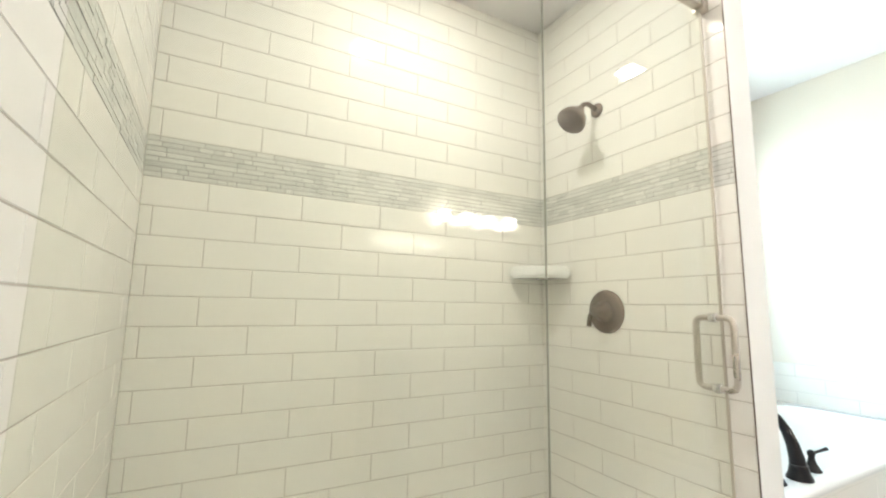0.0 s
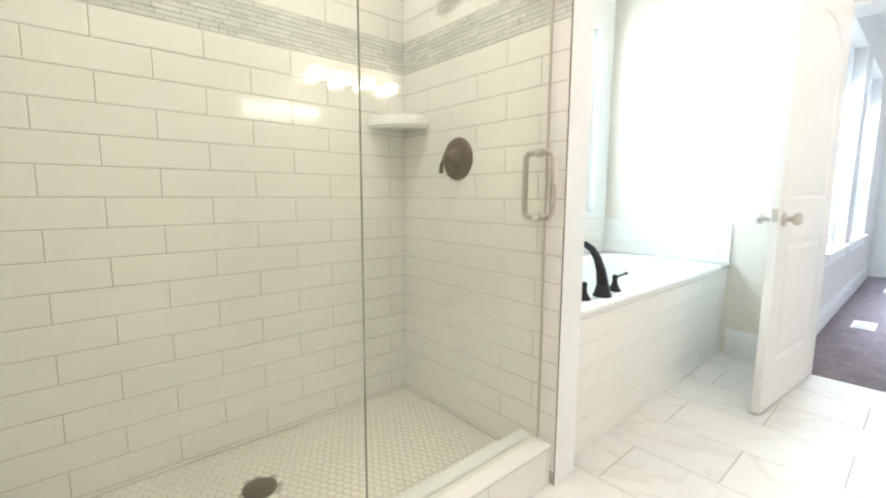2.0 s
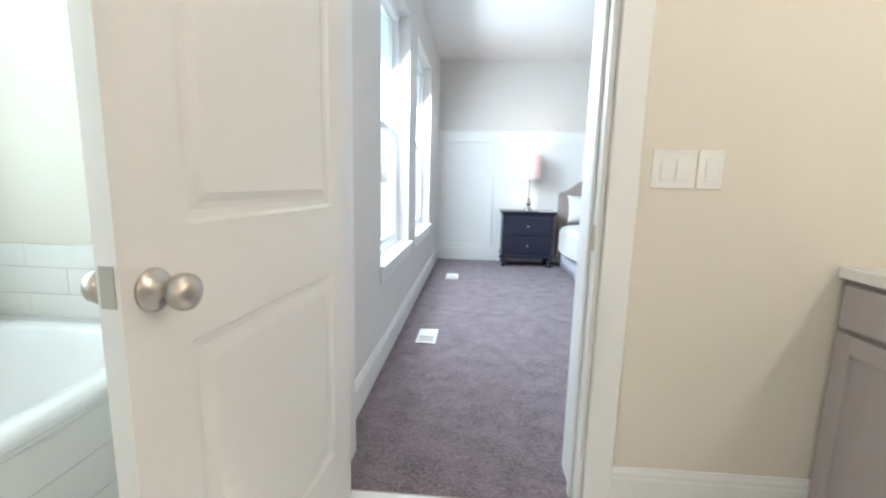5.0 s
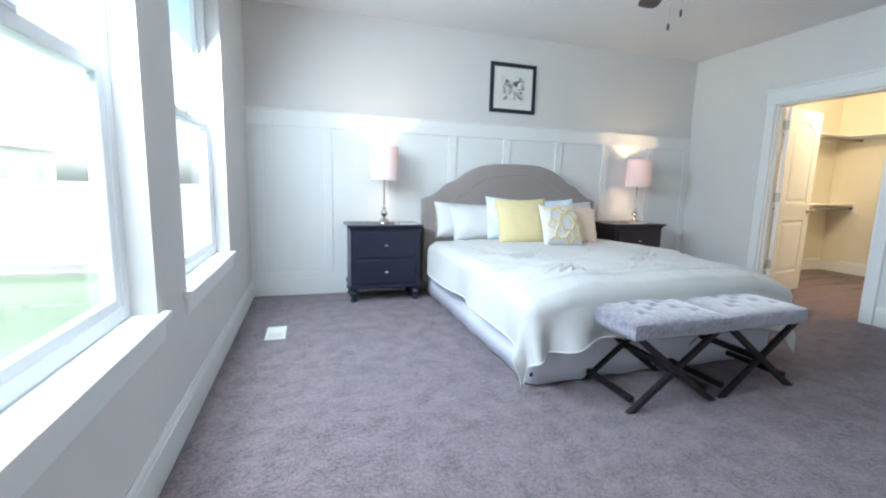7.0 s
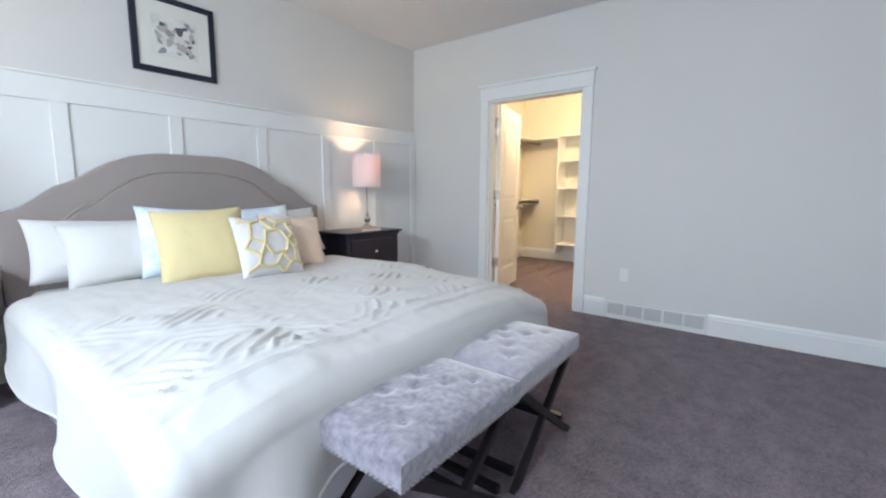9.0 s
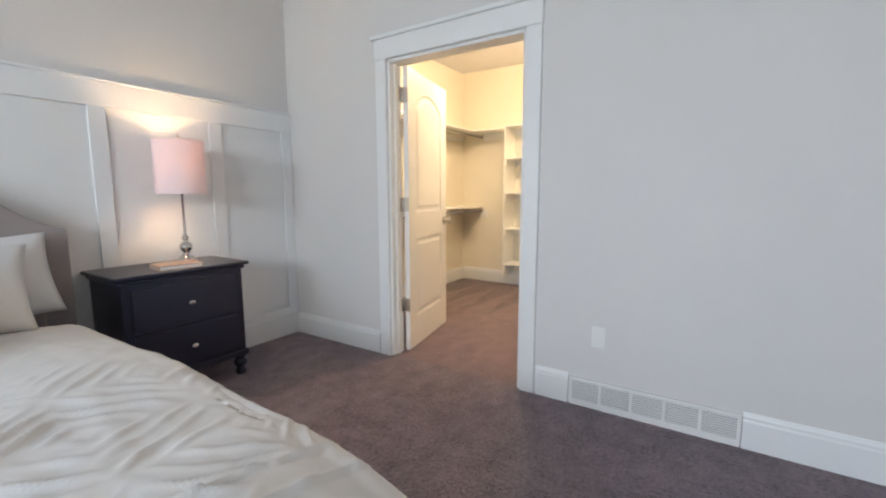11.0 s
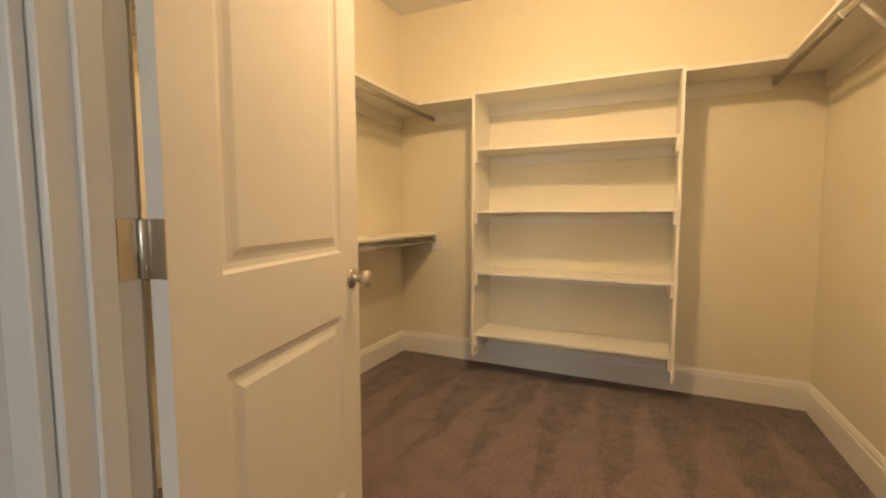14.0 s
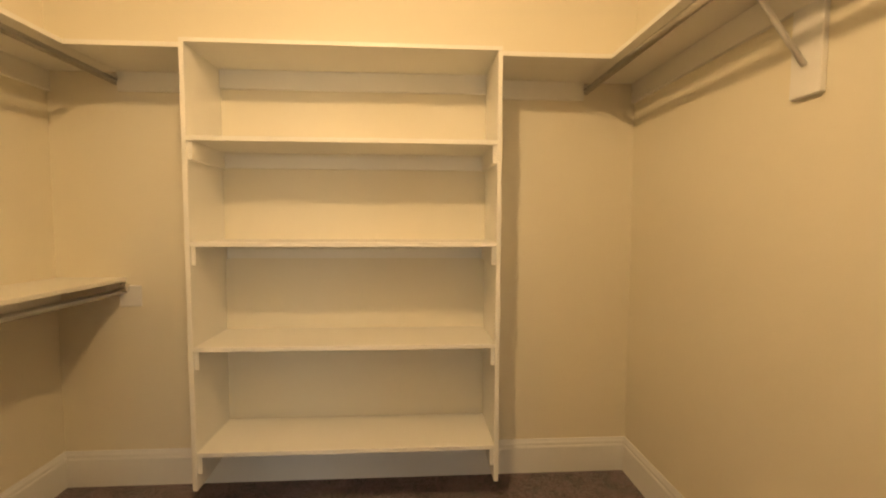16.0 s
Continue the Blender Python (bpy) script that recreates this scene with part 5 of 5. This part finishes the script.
def x_bench(m, label, cloth=VELVET):
    """A tufted stool on crossed legs; origin at its middle on the floor."""
    w, d, z0, z1 = 0.605, 0.45, 0.39, 0.487
    ob = thing("x_bench", label, "bench", m, "benches at the foot of the bed")
    n1, n2 = 48, 36
    tufts = [(-0.17 + 0.17 * i, -0.11 + 0.11 * j) for i in range(3) for j in range(3) if (i + j) % 2 == 0] + [(-0.085, 0.055), (0.085, -0.055), (-0.085, -0.055), (0.085, 0.055)]
    bm = bmesh.new()
    grid = []
    for j in range(n2 + 1):
        row = []
        for i in range(n1 + 1):
            a, b = -1 + 2 * i / n1, -1 + 2 * j / n2
            x, y = a * w / 2, b * d / 2
            edge = max(abs(a) ** 10, abs(b) ** 10)
            z = z1 - 0.018 * edge + 0.012 * (1 - a * a) * (1 - b * b)
            for tx, ty in tufts:
                z -= 0.016 * math.exp(-((x - tx) ** 2 + (y - ty) ** 2) / 0.0006)
            z += 0.002 * noise.noise(Vector((x * 20, y * 20, 0)))
            row.append(bm.verts.new((x, y, z)))
        grid.append(row)
    for j in range(n2):
        for i in range(n1):
            bm.faces.new((grid[j][i], grid[j][i + 1], grid[j + 1][i + 1], grid[j + 1][i])).smooth = True
    loop = grid[0] + [r[-1] for r in grid[1:]] + list(reversed(grid[-1][:-1])) + [grid[j][0] for j in range(n2 - 1, 0, -1)]
    prevl = loop
    for dz, o in ((z0 + 0.06, 1.008), (z0 + 0.012, 1.0), (z0, 0.985)):
        cur = [bm.verts.new((v.co.x * o, v.co.y * o, dz)) for v in loop]
        for k in range(len(loop)):
            bm.faces.new((prevl[k], cur[k], cur[(k + 1) % len(loop)], prevl[(k + 1) % len(loop)]))
        prevl = cur
    bm.faces.new(list(reversed(prevl)))
    bmesh.ops.recalc_face_normals(bm, faces=bm.faces)
    seat = part("seat", bm, cloth, ob, "tufted silver grey velvet seat")
    smooth_by_angle(seat, 50)
    for tx, ty in tufts:
        part("button", lathe([(0.008, 0), (0.007, 0.003), (0.0, 0.004)], 10, tx, ty, z1 - 0.0085), cloth, seat)
    nb = bmesh.new()
    for sx in range(-1, 2, 2):
        for k in range(25):
            yy = -d / 2 + 0.012 + (d - 0.024) * k / 24
            bmesh.ops.create_icosphere(nb, subdivisions=1, radius=0.0045, matrix=Matrix.Translation((sx * (w / 2 + 0.001), yy, z0 + 0.012)))
    for sy in (-1, 1):
        for k in range(33):
            xx = -w / 2 + 0.012 + (w - 0.024) * k / 32
            bmesh.ops.create_icosphere(nb, subdivisions=1, radius=0.0045, matrix=Matrix.Translation((xx, sy * (d / 2 + 0.001), z0 + 0.012)))
    tagged(part("nailheads", nb, CHROME, seat, "row of silver nailheads"), kind="stuff")
    t, wl = 0.032, 0.05
    for y in (-d / 2 + 0.03, d / 2 - 0.03):
        for s in (1, -1):
            off = 0.0 if s > 0 else 0.003
            xb, xt = s * (w / 2 - 0.035), -s * (w / 2 - 0.05)
            bm = prism([(xb - wl / 2, 0), (xb + wl / 2, 0), (xt + wl / 2, z0), (xt - wl / 2, z0)], "y", y - t / 2 + off, y + t / 2 - off, 0.002)
            part("leg", bm, ESPRESSO, ob, "crossed espresso wooden leg")
    for x in (-w / 2 + 0.055, w / 2 - 0.055):
        part("stretcher", boxes((x - 0.014, -d / 2 + 0.045, 0.045, x + 0.014, d / 2 - 0.045, 0.075), bevel=0.002), ESPRESSO, ob)
    part("centre_stretcher", boxes((-0.016, -d / 2 + 0.045, 0.182, 0.016, d / 2 - 0.045, 0.214), bevel=0.002), ESPRESSO, ob)
    return ob


x_bench(pose(2.315, 2.415, 0), "rumpled grey crushed-velvet bench on crossed dark legs", BRUSHED_VELVET)
x_bench(pose(2.928, 2.43, 0, 0, 0, 1.5), "pale grey tufted velvet bench on crossed dark legs")


def floor_register(x0, y0, x1, y1):
    ob = thing("floor_register", "white metal floor register set in the carpet", "floor vent", None, "floor vents")
    f = 0.018
    part("rim", boxes((x0, y0, 0, x0 + f, y1, 0.008), (x1 - f, y0, 0, x1, y1, 0.008), (x0 + f, y0, 0, x1 - f, y0 + f, 0.008), (x0 + f, y1 - f, 0, x1 - f, y1, 0.008), bevel=0.002), PLASTIC, ob)
    # thin sheet whose dark colour stands for the shade down in the duct
    part("well", boxes((x0 + f, y0 + f, 0.0005, x1 - f, y1 - f, 0.002)), mat("shadowed duct", (0.2, 0.2, 0.22), 0.6), ob)
    n, ym = 8, (y0 + y1) / 2
    part("damper_plate", boxes((x0 + f, ym, 0.002, x1 - f, y1 - f, 0.0055)), PLASTIC, ob)
    for k in range(n):
        yy = y0 + f + (ym - y0 - f) * (k + 0.5) / n
        part("slat", boxes((x0 + f, yy - 0.003, 0.002, x1 - f, yy + 0.002, 0.006)), PLASTIC, ob)
    return ob


floor_register(0.122, 1.72, 0.262, 2.0)
floor_register(0.19, 3.72, 0.33, 4.0)


def return_grille():
    y0, y1, z0, z1, x = 1.905, 2.69, 0.02, 0.155, BED_X
    ob = thing("return_grille", "white five-section return air grille low on the wall", "wall vent")
    # flat plate on the wall; its grey stands for shade between the louvres
    part("backing", boxes((x - 0.004, y0, z0, x, y1, z1)), mat("grey duct shade behind louvres", (0.4, 0.39, 0.4), 0.6), ob)
    f = 0.014
    bars = [(x - 0.016, y0, z0, x - 0.004, y1, z0 + f), (x - 0.016, y0, z1 - f, x - 0.004, y1, z1)]
    for k in range(6):
        yy = y0 + (y1 - y0 - f) * k / 5
        bars.append((x - 0.016, yy, z0 + f, x - 0.004, yy + f, z1 - f))
    part("grille_frame", boxes(*bars), PLASTIC, ob)
    for k in range(5):
        a, b = y0 + (y1 - y0 - f) * k / 5 + f, y0 + (y1 - y0 - f) * (k + 1) / 5
        for j in range(9):
            zz = z0 + f + (z1 - z0 - 2 * f) * (j + 0.5) / 9
            part("louvre", prism([(x - 0.013, zz - 0.003), (x - 0.012, zz - 0.004), (x - 0.006, zz + 0.0), (x - 0.007, zz + 0.001)], "y", a, b), PLASTIC, ob)
    part("base_strip", boxes((x - 0.016, y0, 0, x, y1, z0), bevel=0.001), PLASTIC, ob)
    return ob


return_grille()


def ceiling_fan():
    ob = thing("ceiling_fan", "bronze ceiling fan with dark brown blades and pull chains", "ceiling fan", pose(2.65, 2.82, CEIL))
    part("canopy", lathe([(0.07, 0), (0.07, -0.02), (0.045, -0.05), (0.016, -0.06)]), BRONZE, ob)
    part("rod", lathe([(0.012, -0.05), (0.012, -0.2)], 14), BRONZE, ob)
    part("motor", lathe([(0.03, -0.16), (0.1, -0.18), (0.12, -0.21), (0.12, -0.26), (0.1, -0.3), (0.06, -0.33), (0.05, -0.37), (0.02, -0.385), (0.0, -0.386)]), BRONZE, ob)
    for k in range(5):
        a = radians(64 + 72 * k)
        m = Matrix.Rotation(a, 4, "Z")
        arm = part("blade_arm", boxes((0.1, -0.02, -0.29, 0.24, 0.02, -0.28), bevel=0.003), BRONZE, ob)
        arm.matrix_basis = m
        bl = part("blade", prism([(0.18, -0.05), (0.3, -0.065), (0.56, -0.07), (0.6, -0.05), (0.61, 0.0), (0.6, 0.05), (0.56, 0.07), (0.3, 0.065), (0.18, 0.05)], "z", -0.004, 0.004, 0.002), FAN_WOOD, ob, "dark brown wooden blade")
        bl.matrix_basis = m @ pose(0, 0, -0.276, 9)
    for dx, dy, z in ((0.02, 0.05, -0.585), (0.03, -0.03, -0.53)):
        c1 = part("pull_chain", tube([(dx, dy, -0.37), (dx, dy, z)], 0.0012, 5), NICKEL, ob)
        part("chain_pull", lathe([(0.004, 0), (0.008, -0.012), (0.008, -0.03), (0.003, -0.042)], 12, dx, dy, z), FAN_WOOD, c1)
    return ob


ceiling_fan()

# ---------- closet ----------
SX0, SX1, SY0, SY1 = 7.685, 8.0, 3.015, 4.285


def shelf_tower():
    ob = thing("shelf_tower", "white built-in closet shelf tower with four open shelves", "shelving unit")
    t = 0.019
    for y in (SY0, SY1 - t):
        prof = [(SX1, 0.17), (SX1 - 0.02, 0.17), (SX0 + 0.1, 0.15), (SX0, 0.15), (SX0, 1.955), (SX1, 1.955)]
        part("side_panel", prism([(x, z) for x, z in prof], "y", y, y + t, 0.001), WHITE_MELAMINE, ob)
    for z in (0.31, 0.75, 1.178, 1.598):
        part("shelf", boxes((SX0 + 0.002, SY0 + t, z - t, SX1, SY1 - t, z), bevel=0.001), WHITE_MELAMINE, ob)
        for y in (SY0 + t, SY1 - t - 0.016):
            part("cleat", prism([(SX0 + 0.012, z - t - 0.075), (SX1, z - t - 0.075), (SX1, z - t), (SX0 + 0.012, z - t)], "y", y, y + 0.016), WHITE_MELAMINE, ob)
        part("rear_cleat", boxes((SX1 - 0.016, SY0 + t + 0.016, z - t - 0.07, SX1, SY1 - t - 0.016, z - t)), WHITE_MELAMINE, ob)
    return ob


shelf_tower()


def hang_shelf(y_wall, y_front, z, x0, x1, label, bracket_x):
    """A wall shelf along a side wall with a rod under its front edge."""
    s = 1 if y_front > y_wall else -1
    ob = thing("closet_shelf", label, "closet shelf", None, "closet shelves")
    lo, hi = min(y_wall, y_front), max(y_wall, y_front)
    part("shelf_board", boxes((x0, lo, z - 0.019, x1, hi, z), bevel=0.001), WHITE_MELAMINE, ob)
    part("wall_cleat", boxes((x0, min(y_wall, y_wall + s * 0.018), z - 0.11, x1, max(y_wall, y_wall + s * 0.018), z - 0.019), bevel=0.001), WHITE_MELAMINE, ob)
    yr = y_front - s * 0.012
    part("rod", tube([(x0 + 0.02, yr, z - 0.062), (x1 - 0.002, yr, z - 0.062)], 0.0155, 16), CHROME, ob, "polished steel hanging rod")
    fl = part("rod_socket", lathe([(0.026, 0), (0.026, 0.006), (0.019, 0.012), (0.019, 0.02)], 18), CHROME, ob)
    fl.matrix_basis = pose(x1, yr, z - 0.05, 0, -90)
    for bx in bracket_x:
        br = part("bracket", boxes((bx - 0.012, min(y_wall, y_front - s * 0.02), z - 0.027, bx + 0.012, max(y_wall, y_front - s * 0.02), z - 0.019)), PLASTIC, ob, "white steel shelf and rod bracket")
        part("brace", tube([(bx, y_front - s * 0.05, z - 0.03), (bx, y_wall + s * 0.02, z - 0.27)], 0.008, 8), PLASTIC, br)
        part("bracket_plate", boxes((bx - 0.047, min(y_wall, y_wall + s * 0.018), z - 0.352, bx + 0.047, max(y_wall, y_wall + s * 0.018), z - 0.11), bevel=0.002), PLASTIC, br)
        part("hook", tube([(bx, yr - s * 0.02, z - 0.03), (bx, yr + s * 0.02, z - 0.062), (bx, yr, z - 0.083), (bx, yr - s * 0.02, z - 0.068)], 0.005, 8), PLASTIC, br)
    return ob


hang_shelf(CL_Y1, 4.715, 1.955, 5.5, CL_X1 - 0.001, "white closet shelf with steel rod, upper", (6.9,))
hang_shelf(CL_Y1, 4.715, 1.0, 5.5, CL_X1 - 0.001, "white closet shelf with steel rod, lower", (7.05,))
hang_shelf(CL_Y0, 2.56, 1.955, 5.6, CL_X1 - 0.001, "white closet shelf with steel rod on the far side wall", (7.05,))
for a, b in ((SY1, 4.715), (2.56, SY0)):
    ob = thing("corner_shelf_board", "short white shelf board in the closet corner", "closet shelf", None, "closet shelves")
    part("board", boxes((SX0 + 0.005, a, 1.936, SX1, b, 1.955), bevel=0.001), WHITE_MELAMINE, ob)
    part("rear_cleat", boxes((SX1 - 0.017, a, 1.85, SX1, b, 1.936), bevel=0.001), WHITE_MELAMINE, ob)
ob = thing("top_shelf_board", "white shelf board capping the shelf tower", "closet shelf")
part("board", boxes((SX0, SY0, 1.9555, SX1, SY1, 1.972), bevel=0.001), WHITE_MELAMINE, ob)
part("rear_cleat", boxes((SX1 - 0.017, SY0 + 0.02, 1.87, SX1, SY1 - 0.02, 1.955), bevel=0.001), WHITE_MELAMINE, ob)
plate("shelf_end_plate", "small white socket plate on the closet wall", pose(CL_X1, 4.7, 0.912, 0, 0, 90), 0, 0.1, 0.1)

# ---------- outside ----------
GZ = -0.45
structure("ground", boxes((-260, -200, GZ - 0.1, -0.16, 220, GZ), (-0.16, 5.15, GZ - 0.1, 200, 220, GZ), (-0.16, -200, GZ - 0.1, 200, -4.72, GZ), (8.12, -4.72, GZ - 0.1, 200, 5.15, GZ)), GRASS, "lawn outside the windows")
structure("pavement_gravel", boxes((-40, 8.9, GZ - 0.01, 20, 9.7, GZ + 0.02)), GRAVEL, "gravel strip along the fence")


def fence():
    ob = thing("fence", "white vinyl privacy fence across the lawn", "fence")
    y = 9.4
    for k in range(20):
        x = -36 + 2.4 * k
        part("post", boxes((x - 0.065, y - 0.065, GZ, x + 0.065, y + 0.065, GZ + 1.6), bevel=0.01), FENCE, ob)
        part("fence_panel", boxes((x + 0.065, y - 0.02, GZ + 0.1, x + 2.335, y + 0.02, GZ + 1.45)), FENCE, ob)
        for z in (GZ + 0.08, GZ + 0.72, GZ + 1.4):
            part("rail", boxes((x + 0.065, y - 0.035, z, x + 2.335, y + 0.035, z + 0.1), bevel=0.006), FENCE, ob)
    return ob


fence()


def far_house(x, y, w, d, h, rise):
    ob = thing("house", "pale sided neighbouring house with grey gable roof", "house", pose(x, y, GZ), "far houses")
    part("wall", boxes((-d / 2, -w / 2, 0, d / 2, w / 2, h)), SIDING, ob)
    part("roof", prism([(-d / 2 - 0.4, h), (d / 2 + 0.4, h), (d / 2 + 0.4, h + 0.15), (0, h + rise), (-d / 2 - 0.4, h + 0.15)], "y", -w / 2 - 0.4, w / 2 + 0.4), ROOF, ob)
    for k in range(3):
        yy = -w / 2 + w * (k + 0.5) / 3
        wnd = part("window", boxes((d / 2, yy - 0.6, 1.0, d / 2 + 0.06, yy + 0.6, 2.3)), TRIM, ob)
        part("pane", boxes((d / 2 + 0.06, yy - 0.5, 1.1, d / 2 + 0.07, yy + 0.5, 2.2)), GLASS_SKY, wnd)
    return ob


far_house(-22, 34, 12, 9, 3.4, 2.8)

# ---------- tiles, strips and mosaics ----------
C, LEN = 0.0955, 0.305


def shower_rows(z0, z1, parity):
    rows = []
    k0 = -20
    for k in range(k0, 20):
        a, b = 1.214 + C * k, 1.214 + C * (k + 1)
        a, b = max(a, z0), min(b, z1)
        if b - a > 0.012:
            rows.append((a, b, (k + parity) % 2))
    return rows


BAND0, BAND1, SH_FLOOR, SH_CEIL = 1.596, 1.733, 0.05, 2.638


def tiled_wall(name, plane, width, shift, label):
    back = structure(name, boxes((0, 0, 0, width, SH_CEIL, 0.0147)), GROUT, label)
    back.matrix_world = plane
    here = Matrix.Translation((0, 0, 0.006))
    tagged(back, category="tiled wall")
    running_bond("tile", back, TILE, here, 0, width, shower_rows(SH_FLOOR, BAND0, 0), LEN, shift, thick=0.01)
    up = []
    k, z = 0, BAND1
    while z < SH_CEIL - 0.02:
        up.append((z, min(z + C, SH_CEIL), k % 2))
        z += C
        k += 1
    running_bond("tile", back, TILE, here, 0, width, up, LEN, shift, thick=0.01)
    part("mosaic_bed", boxes((0, BAND0, 0.002, width, BAND1, 0.0149)), mat("grey mosaic grout", (0.3, 0.29, 0.26), 0.9, grain=0.2, scale=300), back)
    rnd = random.Random(int(width * 100))
    n = 8
    hh = (BAND1 - BAND0) / n
    for r in range(n):
        u = -rnd.uniform(0, 0.1)
        while u < width:
            ln = rnd.choice((0.03, 0.045, 0.06, 0.08, 0.1, 0.13))
            a, b = max(0.0, u), min(width, u + ln)
            if b - a > 0.01:
                piece("mosaic_strip", back, MOSAIC, b - a - 0.0022, hh - 0.0018, 0.01, here @ Matrix.Translation((a + 0.0008, BAND0 + r * hh + 0.0008, rnd.uniform(-0.001, 0.0012))), 0.0006)
            u += ln
    return back


# shower back wall, left wall and right wall
tiled_wall("wall_tile_shower_back", wall_pose((BATH_X0, SH_Y0 - 0.0, 0), (0, 1, 0), (0, 0, 1)), SH_Y1 - SH_Y0, 0.035, "white subway tile shower wall with grey mosaic band")
tiled_wall("wall_tile_shower_left", wall_pose((SH_END_S, SH_Y0 - 0.016, 0), (-1, 0, 0), (0, 0, 1)), SH_END_S - BATH_X0, 0.12, "white subway tile shower side wall with mosaic band")
tiled_wall("wall_tile_shower_right", wall_pose((BATH_X0, SH_Y1 + 0.016, 0), (1, 0, 0), (0, 0, 1)), SH_END - BATH_X0, 0.2, "white subway tile valve wall with mosaic band")
for xx, yy in ((SH_END, SH_Y1 - 0.002), (SH_END_S, SH_Y0 - 0.018)):
    structure("trim_tile_edge", boxes((xx + 0.0005, yy, 0.0, xx + 0.003, yy + 0.004, SH_CEIL)), BRONZE, "thin bronze metal tile edge trim")
    structure("trim_tile_return", boxes((xx + 0.0005, yy + 0.004, 0.0, xx + 0.0025, yy + 0.021, SH_CEIL)), WALL_BATH_LIT, "painted return beside the tile edge")

# curb front tiles
cf = wall_pose((-0.352, SH_Y0, 0), (0, 1, 0), (0, 0, 1))
running_bond("tile", curb, TILE, cf, 0, SH_Y1 - SH_Y0, [(0.0, 0.136, 0)], LEN, 0.1, thick=0.01)

# tub apron and splash
ap = wall_pose((-0.385, -1.555, 0), (0, 1, 0), (0, 0, 1))
running_bond("tile", apron, TILE, ap, 0, 1.845, [(0.027 + 0.1065 * k, 0.027 + 0.1065 * (k + 1), k % 2) for k in range(5)] + [(0.0, 0.027, 1)], LEN * 2, 0.2, thick=0.01)
splash = structure("wall_tile_tub_back", boxes((0, 0, 0, 1.845, 0.262, 0.0127)), TUB_GROUT, "white subway tile splash behind the tub")
splash.matrix_world = wall_pose((BATH_X0, -1.555, 0.6), (0, 1, 0), (0, 0, 1))
srows = [(0.0, 0.085, 0), (0.085, 0.18, 1), (0.18, 0.262, 0)]
running_bond("tile", splash, TILE, Matrix.Translation((0, 0, 0.005)), 0, 1.845, srows, LEN, 0.1, thick=0.009)
splash = structure("wall_tile_tub_end", boxes((0, 0, 0, 0.88, 0.262, 0.0127)), TUB_GROUT, "white subway tile splash at the tub end")
splash.matrix_world = wall_pose((BATH_X0, BATH_Y1, 0.6), (1, 0, 0), (0, 0, 1))
running_bond("tile", splash, TILE, Matrix.Translation((0, 0, 0.005)), 0, 0.88, srows, LEN, 0.2, thick=0.009)

# bathroom floor
fl = Matrix.Translation((-0.385, BATH_Y0, -0.008))
rows = []
yb = [-0.01 + 0.303 * i for i in range(-17, 3)]
for i, (a, b) in enumerate(zip(yb, yb[1:])):
    a, b = max(a, BATH_Y0), min(b, 0.299)
    if b - a > 0.02:
        rows.append((a - BATH_Y0, b - BATH_Y0, i % 2))
running_bond("floor_tile", bath_floor, MARBLE, fl, 0, 2.585, rows, 0.61, 0.14, gap=0.004, thick=0.008, inset=0.001, jitter=0.0002)


def hex_floor():
    r, gap = 0.0158, 0.0023
    verts, faces = [], []
    dx, dy = r * 1.5 + gap, math.sqrt(3) * r + gap
    i = 0
    x = BATH_X0 + 0.004
    while x < -0.482:
        y = SH_Y0 - 0.004 + (dy / 2 if i % 2 else 0)
        while y < SH_Y1 + 0.008:
            if (x + 0.923) ** 2 + (y + 2.515) ** 2 > 0.0045:
                b = len(verts)
                for rr, z in ((r, 0.045), (r, 0.0482), (r * 0.92, 0.0494)):
                    for k in range(6):
                        a = math.pi / 3 * k
                        verts.append((x + rr * math.cos(a), y + rr * math.sin(a), z))
                faces.append(tuple(b + 12 + k for k in range(6)))
                for lay in (0, 6):
                    for k in range(6):
                        n = (k + 1) % 6
                        faces.append((b + lay + k, b + lay + n, b + lay + 6 + n, b + lay + 6 + k))
            y += dy
        x += dx
        i += 1
    me = bpy.data.meshes.new("hexagon_mosaic")
    me.from_pydata(verts, [], faces)
    me.materials.append(HEX)
    ob = new("hexagon_mosaic", me)
    ob.parent = shower_floor
    tagged(ob, "small white hexagon mosaic tiles", kind="stuff")


hex_floor()
